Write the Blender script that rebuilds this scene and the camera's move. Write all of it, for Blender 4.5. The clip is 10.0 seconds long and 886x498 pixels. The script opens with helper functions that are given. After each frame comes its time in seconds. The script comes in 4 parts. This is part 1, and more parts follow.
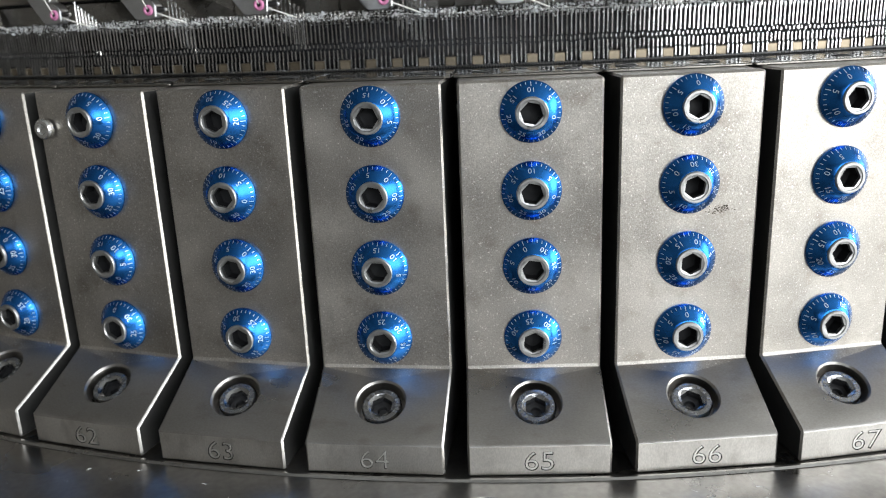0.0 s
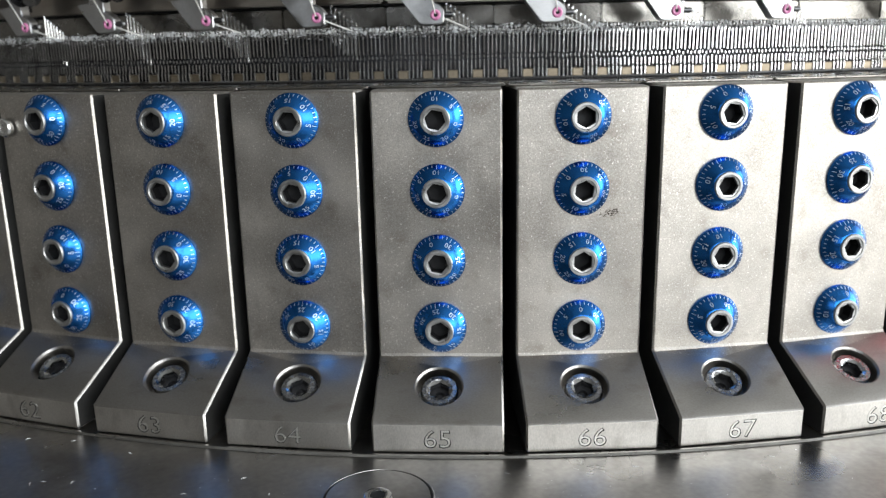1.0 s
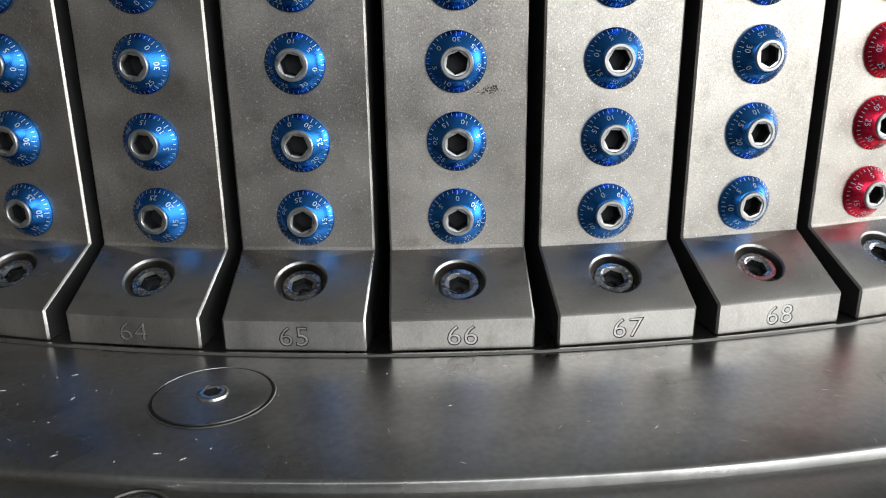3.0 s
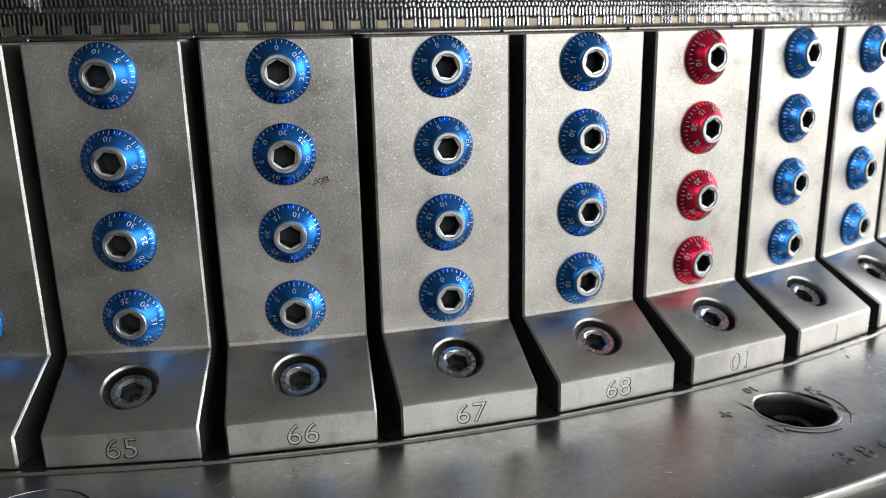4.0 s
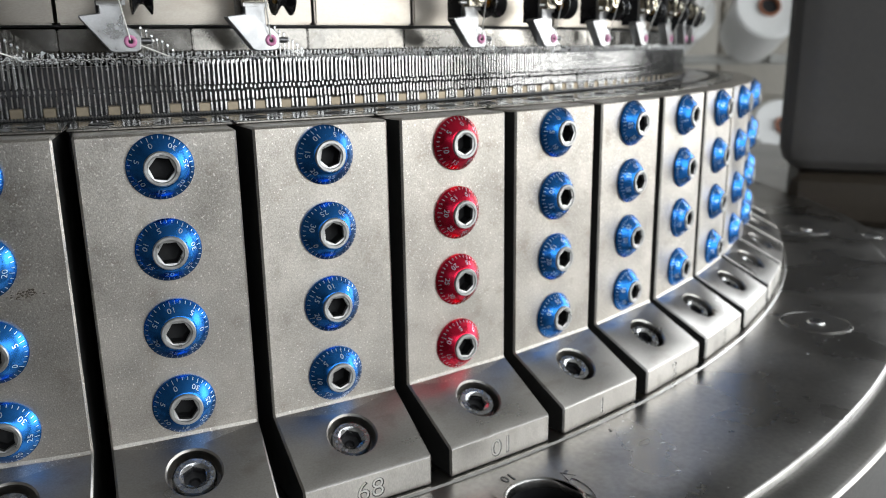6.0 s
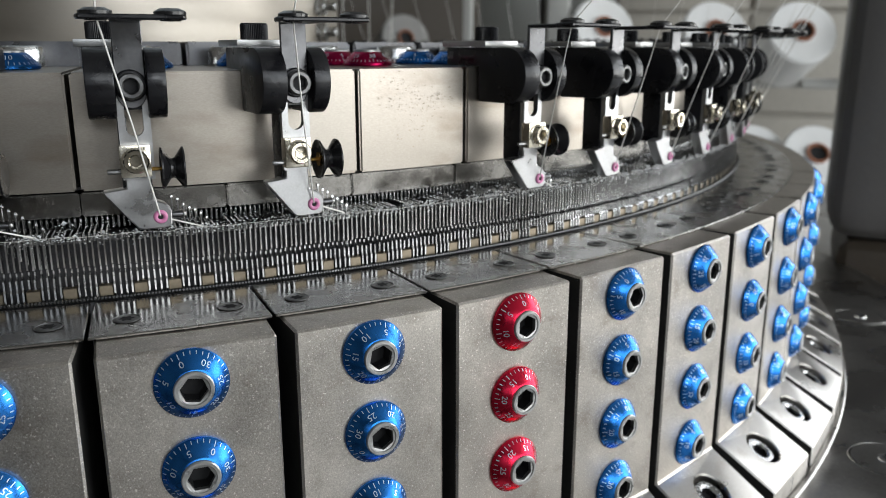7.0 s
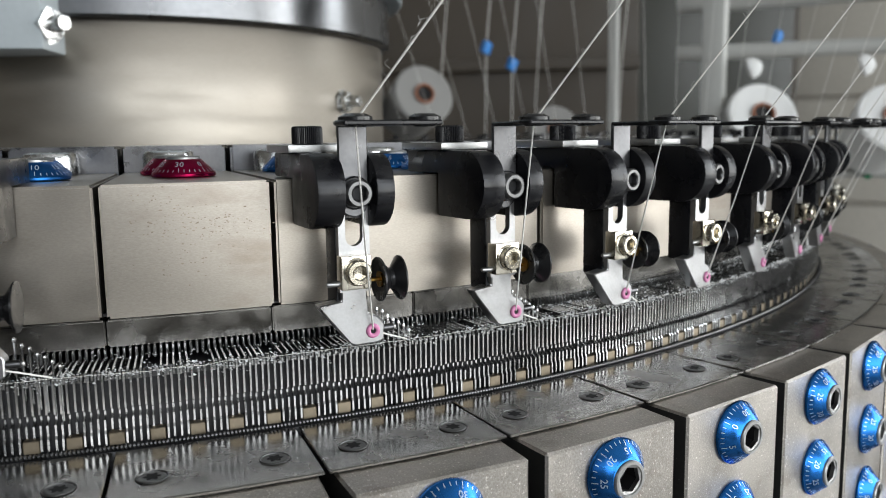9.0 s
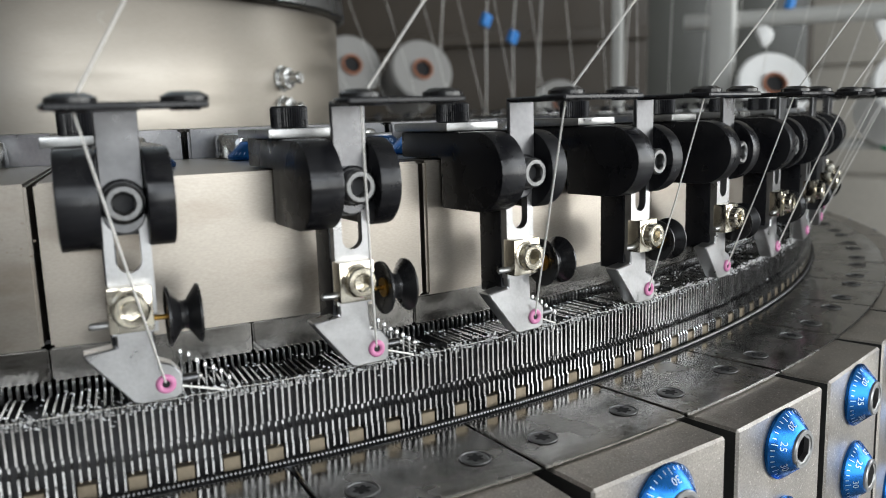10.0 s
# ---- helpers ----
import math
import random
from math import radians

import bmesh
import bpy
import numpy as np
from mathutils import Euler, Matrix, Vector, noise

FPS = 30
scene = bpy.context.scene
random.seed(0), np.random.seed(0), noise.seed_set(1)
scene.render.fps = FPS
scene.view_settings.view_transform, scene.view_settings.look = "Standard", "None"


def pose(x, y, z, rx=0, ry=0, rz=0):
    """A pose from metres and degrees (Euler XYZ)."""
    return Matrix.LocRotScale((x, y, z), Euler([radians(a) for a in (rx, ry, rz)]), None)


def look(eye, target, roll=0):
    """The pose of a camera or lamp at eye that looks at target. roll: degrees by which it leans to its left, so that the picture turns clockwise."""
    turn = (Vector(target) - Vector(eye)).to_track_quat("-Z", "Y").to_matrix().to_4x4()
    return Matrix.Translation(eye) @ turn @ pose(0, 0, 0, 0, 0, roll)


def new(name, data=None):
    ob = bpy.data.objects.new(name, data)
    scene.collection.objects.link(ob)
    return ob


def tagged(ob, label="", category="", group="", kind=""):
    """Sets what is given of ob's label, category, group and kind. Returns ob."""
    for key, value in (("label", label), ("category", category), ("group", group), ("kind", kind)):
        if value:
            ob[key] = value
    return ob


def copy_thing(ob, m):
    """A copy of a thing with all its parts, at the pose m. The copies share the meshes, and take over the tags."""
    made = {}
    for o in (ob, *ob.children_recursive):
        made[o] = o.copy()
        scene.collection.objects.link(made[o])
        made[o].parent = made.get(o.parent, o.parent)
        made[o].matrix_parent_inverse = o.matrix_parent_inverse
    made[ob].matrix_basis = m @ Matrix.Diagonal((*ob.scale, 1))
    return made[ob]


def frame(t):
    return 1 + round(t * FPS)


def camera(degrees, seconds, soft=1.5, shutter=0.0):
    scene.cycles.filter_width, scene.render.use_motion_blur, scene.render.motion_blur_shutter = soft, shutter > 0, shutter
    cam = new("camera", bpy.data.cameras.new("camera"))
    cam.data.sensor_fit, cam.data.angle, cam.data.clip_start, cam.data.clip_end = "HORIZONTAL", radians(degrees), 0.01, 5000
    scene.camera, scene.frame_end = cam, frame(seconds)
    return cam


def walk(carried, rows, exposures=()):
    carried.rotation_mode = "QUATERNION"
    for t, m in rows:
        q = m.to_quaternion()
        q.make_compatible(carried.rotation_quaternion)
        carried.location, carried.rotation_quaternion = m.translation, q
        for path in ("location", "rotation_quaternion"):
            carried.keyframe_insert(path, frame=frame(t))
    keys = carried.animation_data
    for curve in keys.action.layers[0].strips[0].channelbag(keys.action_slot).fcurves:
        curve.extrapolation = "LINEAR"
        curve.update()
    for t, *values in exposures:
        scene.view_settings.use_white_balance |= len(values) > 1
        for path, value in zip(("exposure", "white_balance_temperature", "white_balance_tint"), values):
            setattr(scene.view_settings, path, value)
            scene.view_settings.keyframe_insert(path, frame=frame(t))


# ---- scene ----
cam = camera(58.46, 10.0, soft=0.9)
# seconds, eye, turn
ROWS = [
    (0.0, -0.2726, -0.6716, 0.1277, 73.61, 2.32, -18.81),
    (0.5, -0.2648, -0.6872, 0.1227, 74.98, 1.57, -18.89),
    (1.0, -0.2513, -0.7040, 0.1209, 76.08, 1.11, -17.77),
    (1.5, -0.2368, -0.7110, 0.1145, 75.69, 0.98, -15.92),
    (1.7, -0.2349, -0.7119, 0.1058, 74.77, 0.87, -15.02),
    (1.8, -0.2340, -0.7098, 0.1010, 73.99, 0.69, -14.74),
    (1.9, -0.2337, -0.7069, 0.0965, 73.07, 0.73, -14.75),
    (2.0, -0.2338, -0.7034, 0.0925, 72.19, 0.70, -14.74),
    (2.2, -0.2293, -0.6980, 0.0898, 71.24, 0.83, -14.56),
    (3.3, -0.2054, -0.6989, 0.1021, 72.42, 0.70, -20.59),
    (3.5, -0.2044, -0.6975, 0.1036, 73.59, 0.88, -22.60),
    (4.0, -0.1907, -0.6992, 0.1100, 74.80, 1.15, -25.89),
    (4.5, -0.1746, -0.7035, 0.1136, 75.94, 1.29, -29.70),
    (5.0, -0.1648, -0.7067, 0.1126, 75.87, 0.90, -32.68),
    (5.2, -0.1609, -0.7079, 0.1122, 75.97, 0.74, -33.56),
    (6.3, -0.1455, -0.7050, 0.1465, 75.64, 0.76, -34.70),
    (6.5, -0.1453, -0.6962, 0.1589, 75.55, 0.64, -34.28),
    (6.8, -0.1413, -0.6803, 0.1742, 75.34, -0.15, -33.56),
    (7.0, -0.1359, -0.6690, 0.1777, 75.67, -0.03, -33.22),
    (7.2, -0.1303, -0.6596, 0.1825, 76.37, -0.39, -32.68),
    (7.5, -0.1126, -0.6523, 0.1858, 78.42, 0.47, -31.59),
    (7.8, -0.0862, -0.6513, 0.1876, 80.02, 0.64, -30.04),
    (8.0, -0.0671, -0.6541, 0.1868, 80.76, 1.11, -28.83),
    (8.5, -0.0291, -0.6561, 0.1839, 81.67, 1.29, -24.70),
    (9.0, -0.0096, -0.6469, 0.1807, 82.05, 0.78, -20.36),
    (9.2, 0.0038, -0.6383, 0.1801, 81.79, 0.67, -19.46),
    (9.5, 0.0250, -0.6239, 0.1797, 81.41, 1.12, -19.04),
    (9.8, 0.0387, -0.6148, 0.1799, 81.29, 1.91, -19.11),
    (10.0, 0.0436, -0.6112, 0.1814, 80.39, 1.72, -19.31),
]
walk(cam, [(r[0], pose(*r[1:])) for r in ROWS], [(0.0, 0.60), (2.2, 0.22), (3.5, 0.0), (5.0, -0.12), (6.5, -0.10), (8.0, 0.0), (10.0, 0.02)])
cam.data.dof.use_dof = True
cam.data.dof.focus_distance = 0.202
cam.data.dof.aperture_fstop = 21.0

# ---- light ----
scene.view_settings.exposure = 0.0
world = bpy.data.worlds.new("sky")
scene.world = world
world.use_nodes = True
sky = world.node_tree.nodes.new("ShaderNodeTexSky")
sky.sky_type, sky.sun_disc = "NISHITA", False
sky.sun_elevation, sky.sun_rotation = radians(40), radians(120)
world.node_tree.links.new(sky.outputs[0], world.node_tree.nodes["Background"].inputs[0])
world.node_tree.nodes["Background"].inputs[1].default_value = 0.1


def window_light(name, m, w, h, power, colour=(0.95, 0.985, 1.0)):
    """Daylight that comes in through one window opening, or an added fill lamp set in one."""
    data = bpy.data.lights.new(name, "AREA")
    data.shape, data.size, data.size_y, data.energy, data.color = "RECTANGLE", w, h, power, colour
    ob = new(name, data)
    ob.matrix_world = m
    return ob


# ---- materials ----
def material(name, base, rough=0.5, metal=0.0, vary=0.15, grain=400.0, spread=40.0, bump=0.0, spots=0.0, spot_colour=(0.05, 0.04, 0.03), coat=0.0, stretch=(1, 1, 1), gloss_vary=0.12, turned=0.0, fleck=0.0):
    """A surface with fine grain and broad blotches, both in object space and shifted from thing to thing."""
    mat = bpy.data.materials.new(name)
    mat.use_nodes = True
    nt = mat.node_tree
    n, l = nt.nodes, nt.links
    b = n["Principled BSDF"]
    b.inputs["Metallic"].default_value, b.inputs["Coat Weight"].default_value = metal, coat
    tc, info = n.new("ShaderNodeTexCoord"), n.new("ShaderNodeObjectInfo")
    off = n.new("ShaderNodeVectorMath")
    off.operation = "ADD"
    mul = n.new("ShaderNodeVectorMath")
    mul.operation = "SCALE"
    mul.inputs[0].default_value = (3.1, 5.3, 7.7)
    l.new(info.outputs["Random"], mul.inputs["Scale"])
    stretch_node = n.new("ShaderNodeVectorMath")
    stretch_node.operation = "MULTIPLY"
    stretch_node.inputs[1].default_value = stretch
    l.new(tc.outputs["Object"], stretch_node.inputs[0])
    l.new(stretch_node.outputs[0], off.inputs[0])
    l.new(mul.outputs[0], off.inputs[1])
    fine, broad = n.new("ShaderNodeTexNoise"), n.new("ShaderNodeTexNoise")
    for tex, scale, detail in ((fine, grain, 3), (broad, spread, 5)):
        tex.inputs["Scale"].default_value, tex.inputs["Detail"].default_value = scale, detail
        l.new(off.outputs[0], tex.inputs["Vector"])
    both = n.new("ShaderNodeMath")
    both.operation = "ADD"
    l.new(fine.outputs["Fac"], both.inputs[0])
    l.new(broad.outputs["Fac"], both.inputs[1])
    span = n.new("ShaderNodeMapRange")
    span.inputs["From Min"].default_value, span.inputs["From Max"].default_value = 0.6, 1.4
    span.inputs["To Min"].default_value, span.inputs["To Max"].default_value = 1 - vary, 1 + vary
    l.new(both.outputs[0], span.inputs["Value"])
    tint = n.new("ShaderNodeVectorMath")
    tint.operation = "SCALE"
    tint.inputs[0].default_value = base
    l.new(span.outputs[0], tint.inputs["Scale"])
    colour = tint.outputs[0]
    if spots:
        blot = n.new("ShaderNodeTexNoise")
        blot.inputs["Scale"].default_value, blot.inputs["Detail"].default_value = spread * 2.3, 8
        l.new(off.outputs[0], blot.inputs["Vector"])
        cut = n.new("ShaderNodeMapRange")
        cut.inputs["From Min"].default_value, cut.inputs["From Max"].default_value = 0.56, 0.72
        cut.inputs["To Max"].default_value = spots
        l.new(blot.outputs["Fac"], cut.inputs["Value"])
        mix = n.new("ShaderNodeMix")
        mix.data_type = "RGBA"
        l.new(cut.outputs[0], mix.inputs["Factor"])
        l.new(colour, mix.inputs["A"])
        mix.inputs["B"].default_value = (*spot_colour, 1)
        colour = mix.outputs["Result"]
    # Bright dots: the sparkle of blasted grains is put into the base colour.
    if fleck:
        dots, bright = n.new("ShaderNodeTexNoise"), n.new("ShaderNodeMapRange")
        dots.inputs["Scale"].default_value, dots.inputs["Detail"].default_value = 1700, 2
        l.new(off.outputs[0], dots.inputs["Vector"])
        bright.inputs["From Min"].default_value, bright.inputs["From Max"].default_value = 0.62, 0.74
        bright.inputs["To Max"].default_value = fleck
        l.new(dots.outputs["Fac"], bright.inputs["Value"])
        glint = n.new("ShaderNodeMix")
        glint.data_type = "RGBA"
        l.new(bright.outputs[0], glint.inputs["Factor"])
        l.new(colour, glint.inputs["A"])
        glint.inputs["B"].default_value = (0.95, 0.92, 0.87, 1)
        colour = glint.outputs["Result"]
    l.new(colour, b.inputs["Base Color"])
    gl = n.new("ShaderNodeMapRange")
    gl.inputs["From Min"].default_value, gl.inputs["From Max"].default_value = 0.3, 0.7
    gl.inputs["To Min"].default_value, gl.inputs["To Max"].default_value = max(0.03, rough - gloss_vary), min(1, rough + gloss_vary)
    l.new(broad.outputs["Fac"], gl.inputs["Value"])
    l.new(gl.outputs[0], b.inputs["Roughness"])
    if turned:
        tangent = n.new("ShaderNodeTangent")
        tangent.direction_type, tangent.axis = "RADIAL", "Z"
        b.inputs["Anisotropic"].default_value = turned
        l.new(tangent.outputs[0], b.inputs["Tangent"])
    if bump:
        bp = n.new("ShaderNodeBump")
        bp.inputs["Strength"].default_value, bp.inputs["Distance"].default_value = bump, 0.0002
        l.new(fine.outputs["Fac"], bp.inputs["Height"])
        l.new(bp.outputs[0], b.inputs["Normal"])
    return mat


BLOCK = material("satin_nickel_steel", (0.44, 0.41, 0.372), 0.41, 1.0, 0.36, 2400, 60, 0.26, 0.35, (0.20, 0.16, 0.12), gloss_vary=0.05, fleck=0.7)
# Slope darker, front lighter: the fall of light is put into both colours.
GROUND = material("ground_foot_steel_shaded", (0.37, 0.353, 0.333), 0.33, 1.0, 0.16, 2600, 70, 0.07, 0.4, (0.22, 0.19, 0.16), gloss_vary=0.07, stretch=(0.6, 1, 1))
LIT_FRONT = material("ground_front_steel_lit", (0.60, 0.57, 0.53), 0.40, 1.0, 0.2, 2600, 70, 0.08, 0.35, (0.24, 0.21, 0.18), gloss_vary=0.06, stretch=(1, 1, 0.5))
UPPER = material("ground_steel", (0.40, 0.364, 0.32), 0.345, 1.0, 0.13, 3600, 40, 0.08, 0.5, (0.22, 0.17, 0.125), gloss_vary=0.05, stretch=(0.35, 0.35, 1))
PLATE = material("oiled_steel_plate", (0.25, 0.24, 0.225), 0.22, 1.0, 0.2, 900, 90, 0.12, 0.55, (0.12, 0.11, 0.10))
BED = material("polished_bed_steel", (0.37, 0.36, 0.345), 0.31, 1.0, 0.18, 500, 22, 0.06, 0.4, (0.16, 0.15, 0.14), gloss_vary=0.1)
RIM = material("turned_bed_rim_steel", (0.31, 0.30, 0.285), 0.34, 1.0, 0.15, 700, 25, 0.06, 0.3, (0.16, 0.15, 0.14), gloss_vary=0.08)
TABLE = material("grey_table_paint", (0.21, 0.205, 0.195), 0.35, 0.0, 0.1, 300, 10, 0.05)
BLUE = material("blue_anodised_aluminium", (0.022, 0.15, 0.47), 0.24, 1.0, 0.08, 900, 200, 0.05, gloss_vary=0.05, turned=0.75)
RED = material("red_anodised_aluminium", (0.58, 0.018, 0.05), 0.27, 1.0, 0.08, 900, 200, 0.05, gloss_vary=0.05, turned=0.75)
CRIMSON = material("crimson_anodised_aluminium", (0.38, 0.008, 0.07), 0.22, 1.0, 0.08, 900, 200, 0.05, gloss_vary=0.05, turned=0.75)
MARK = material("bare_aluminium_marks", (0.62, 0.72, 0.84), 0.42, 0.85, 0.1, 900, 200)
SOCKET = material("bright_turned_steel", (0.44, 0.44, 0.435), 0.38, 1.0, 0.12, 1500, 300, 0.1)
CHROME = material("zinc_plated_screw", (0.62, 0.62, 0.61), 0.22, 1.0, 0.2, 1500, 300, 0.15, 0.4, (0.15, 0.14, 0.12))
# Near-black for bores, gaps and holes: their depth's shade is put into the colour.
RECESS_SHADE = material("shaded_recess_inside", (0.005, 0.005, 0.006), 0.7, 0.0, 0.2, 900, 200)
BLACKOX = material("black_oxide_steel", (0.008, 0.008, 0.010), 0.3, 0.2, 0.25, 900, 120, 0.06, 0.15, (0.03, 0.03, 0.03))
DARKSTEEL = material("dark_blued_steel", (0.14, 0.14, 0.145), 0.33, 1.0, 0.15, 900, 120, 0.1)
HEAD = material("dull_plated_screw_head", (0.37, 0.37, 0.37), 0.22, 1.0, 0.2, 1500, 300, 0.15)
# Digit strokes brightened: the light on their cut edges is put into the colour.
LIT_STROKE = material("lit_stroke_steel", (0.80, 0.78, 0.74), 0.42, 1.0, 0.15, 1500, 300)
# Dark block sides and number grooves, with the narrow gaps' shade put into the colour.
SHADED_SIDE = material("shaded_block_side", (0.042, 0.041, 0.039), 0.55, 0.4, 0.2, 900, 90)
GREYCAP = material("worn_blackened_screw", (0.17, 0.17, 0.17), 0.4, 1.0, 0.2, 1500, 300, 0.15)
PLASTIC = material("black_plastic", (0.010, 0.010, 0.011), 0.25, 0.0, 0.2, 900, 120)
SILVER = material("matt_stainless_steel", (0.45, 0.45, 0.455), 0.36, 1.0, 0.1, 1400, 150, 0.12, 0.2, (0.3, 0.29, 0.28))
NICKEL = material("nickel_plated_brass", (0.72, 0.67, 0.56), 0.18, 1.0, 0.15, 900, 200, 0.08, 0.3, (0.2, 0.16, 0.1))
BRASS = material("brass_hub", (0.55, 0.33, 0.09), 0.32, 1.0, 0.2, 900, 200)
PINK = material("pink_ceramic", (0.62, 0.22, 0.40), 0.3, 0.0, 0.1, 900, 300)
NEEDLE = material("needle_steel", (0.56, 0.56, 0.56), 0.21, 1.0, 0.3, 700, 120, 0.05, gloss_vary=0.06)
TAN = material("insert_brass", (0.25, 0.21, 0.155), 0.42, 1.0, 0.2, 500, 100)
GRIME = material("dark_grime", (0.07, 0.055, 0.04), 0.8, 0.0, 0.3, 900, 200)
PITS = material("corroded_pits", (0.30, 0.25, 0.20), 0.5, 0.9, 0.3, 900, 200)
# Dark steel for needle gaps and screw bores, with their shade put into it.
SLOT_SHADE = material("shaded_slot_wall", (0.05, 0.05, 0.053), 0.45, 0.7, 0.3, 600, 150)
YARN = material("white_yarn", (0.78, 0.76, 0.72), 0.9, 0.0, 0.1, 2000, 300)
LINT = material("grey_lint", (0.74, 0.75, 0.76), 0.9, 0.0, 0.2, 900, 200)
DRUM = material("brushed_drum_steel", (0.33, 0.298, 0.256), 0.45, 1.0, 0.07, 300, 12, 0.05, stretch=(1, 1, 6))
RINGST = material("polished_ring_steel", (0.18, 0.18, 0.185), 0.25, 1.0, 0.1, 300, 15)
GREYPAINT = material("grey_blue_paint", (0.42, 0.46, 0.48), 0.4, 0.0, 0.06, 300, 15, 0.05)
COLUMN = material("dark_grey_enamel", (0.115, 0.11, 0.107), 0.38, 0.0, 0.08, 300, 9, 0.05)
CORE = material("orange_paper_core", (0.31, 0.125, 0.07), 0.7, 0.0, 0.15, 300, 60)
# Cone yarn darkened: the shade behind the creel is put into its colour.
SHADED_CONE = material("shaded_wound_yarn", (0.30, 0.295, 0.285), 0.9, 0.0, 0.08, 500, 40, 0.4, stretch=(1, 1, 8))
CONE = material("wound_white_yarn", (0.80, 0.80, 0.79), 0.9, 0.0, 0.05, 500, 40, 0.4, stretch=(1, 1, 8))
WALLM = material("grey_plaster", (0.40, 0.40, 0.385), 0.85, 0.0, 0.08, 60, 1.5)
# Unseen south and west walls are dimmed so the steel reflects less light there.
DIM_UNSEEN = material("dim_unseen_wall", (0.21, 0.20, 0.185), 0.8, 0.0, 0.1, 60, 1.5)
# Unseen ceiling, dimmed so that block slopes and plates reflect less.
CEILM = material("dim_unseen_ceiling", (0.34, 0.34, 0.33), 0.85, 0.0, 0.06, 40, 1.0)
FLOORM = material("worn_concrete", (0.25, 0.245, 0.235), 0.6, 0.0, 0.15, 60, 1.3)
PANELM = material("beige_grey_panel", (0.46, 0.43, 0.38), 0.6, 0.0, 0.08, 60, 1.5)
FRAMEM = material("light_grey_frame", (0.50, 0.50, 0.48), 0.45, 0.0, 0.06, 200, 8)
DARKM = material("dark_machine_paint", (0.056, 0.044, 0.032), 0.5, 0.0, 0.15, 200, 6)
BLUEPL = material("blue_plastic", (0.03, 0.22, 0.62), 0.4, 0.0, 0.1, 200, 20)
GREENPL = material("green_plastic", (0.02, 0.22, 0.10), 0.4, 0.0, 0.1, 200, 20)
GLASSY = material("greenish_door_panel", (0.085, 0.086, 0.078), 0.35, 0.0, 0.1, 200, 3)

# ---- mesh helpers ----
STEP = 360.0 / 69.0
PITCH = radians(STEP)


def ring(k, r=0.0, u=0.0, z=0.0):
    """Pose on the round machine: segment k (69 faces the front), radius, sideways shift, height. Local y points to the axis."""
    return Matrix.Rotation(radians((k - 69) * STEP), 4, "Z") @ Matrix.Translation((u, -r, z))


def finish(me, mat, smooth=35):
    mats = mat if isinstance(mat, (list, tuple)) else [mat]
    for m in mats:
        me.materials.append(m)
    if smooth:
        me.polygons.foreach_set("use_smooth", [True] * len(me.polygons))
        me.set_sharp_from_angle(angle=radians(smooth))
    me.update()
    return me


def mesh_of(bm, name, mat, smooth=20):
    bmesh.ops.recalc_face_normals(bm, faces=bm.faces[:])
    me = bpy.data.meshes.new(name)
    bm.to_mesh(me)
    bm.free()
    return finish(me, mat, smooth)


def raw_mesh(name, verts, faces, mat, smooth=0):
    me = bpy.data.meshes.new(name)
    me.from_pydata(verts, [], faces)
    return finish(me, mat, smooth)


def put(name, me, parent=None, m=None, label=""):
    ob = new(name, me)
    if parent is not None:
        ob.parent = parent
    if m is not None:
        ob.matrix_basis = m
    if label:
        ob["label"] = label
    return ob


def box_mesh(name, lo, hi, mat, bevel=0.0, segs=2):
    bm = bmesh.new()
    bmesh.ops.create_cube(bm, size=1.0)
    for v in bm.verts:
        v.co = Vector([lo[i] + (v.co[i] + 0.5) * (hi[i] - lo[i]) for i in range(3)])
    if bevel:
        bmesh.ops.bevel(bm, geom=bm.edges[:], offset=bevel, segments=segs, affect="EDGES", profile=0.6)
    return mesh_of(bm, name, mat)


def prism_mesh(name, outline, lo, hi, axis, mat, bevel=0.0, segs=2):
    """An outline extruded from lo to hi: axis x takes (y, z), y takes (x, z), z takes (x, y)."""
    bm = bmesh.new()
    def at(p, d):
        return {"x": (d, p[0], p[1]), "y": (p[0], d, p[1]), "z": (p[0], p[1], d)}[axis]
    a = [bm.verts.new(at(p, lo)) for p in outline]
    b = [bm.verts.new(at(p, hi)) for p in outline]
    bm.faces.new(a)
    bm.faces.new(b[::-1])
    for i in range(len(a)):
        j = (i + 1) % len(a)
        bm.faces.new((a[j], a[i], b[i], b[j]))
    bmesh.ops.recalc_face_normals(bm, faces=bm.faces[:])
    if bevel:
        bmesh.ops.bevel(bm, geom=bm.edges[:], offset=bevel, segments=segs, affect="EDGES", profile=0.6)
    return mesh_of(bm, name, mat)


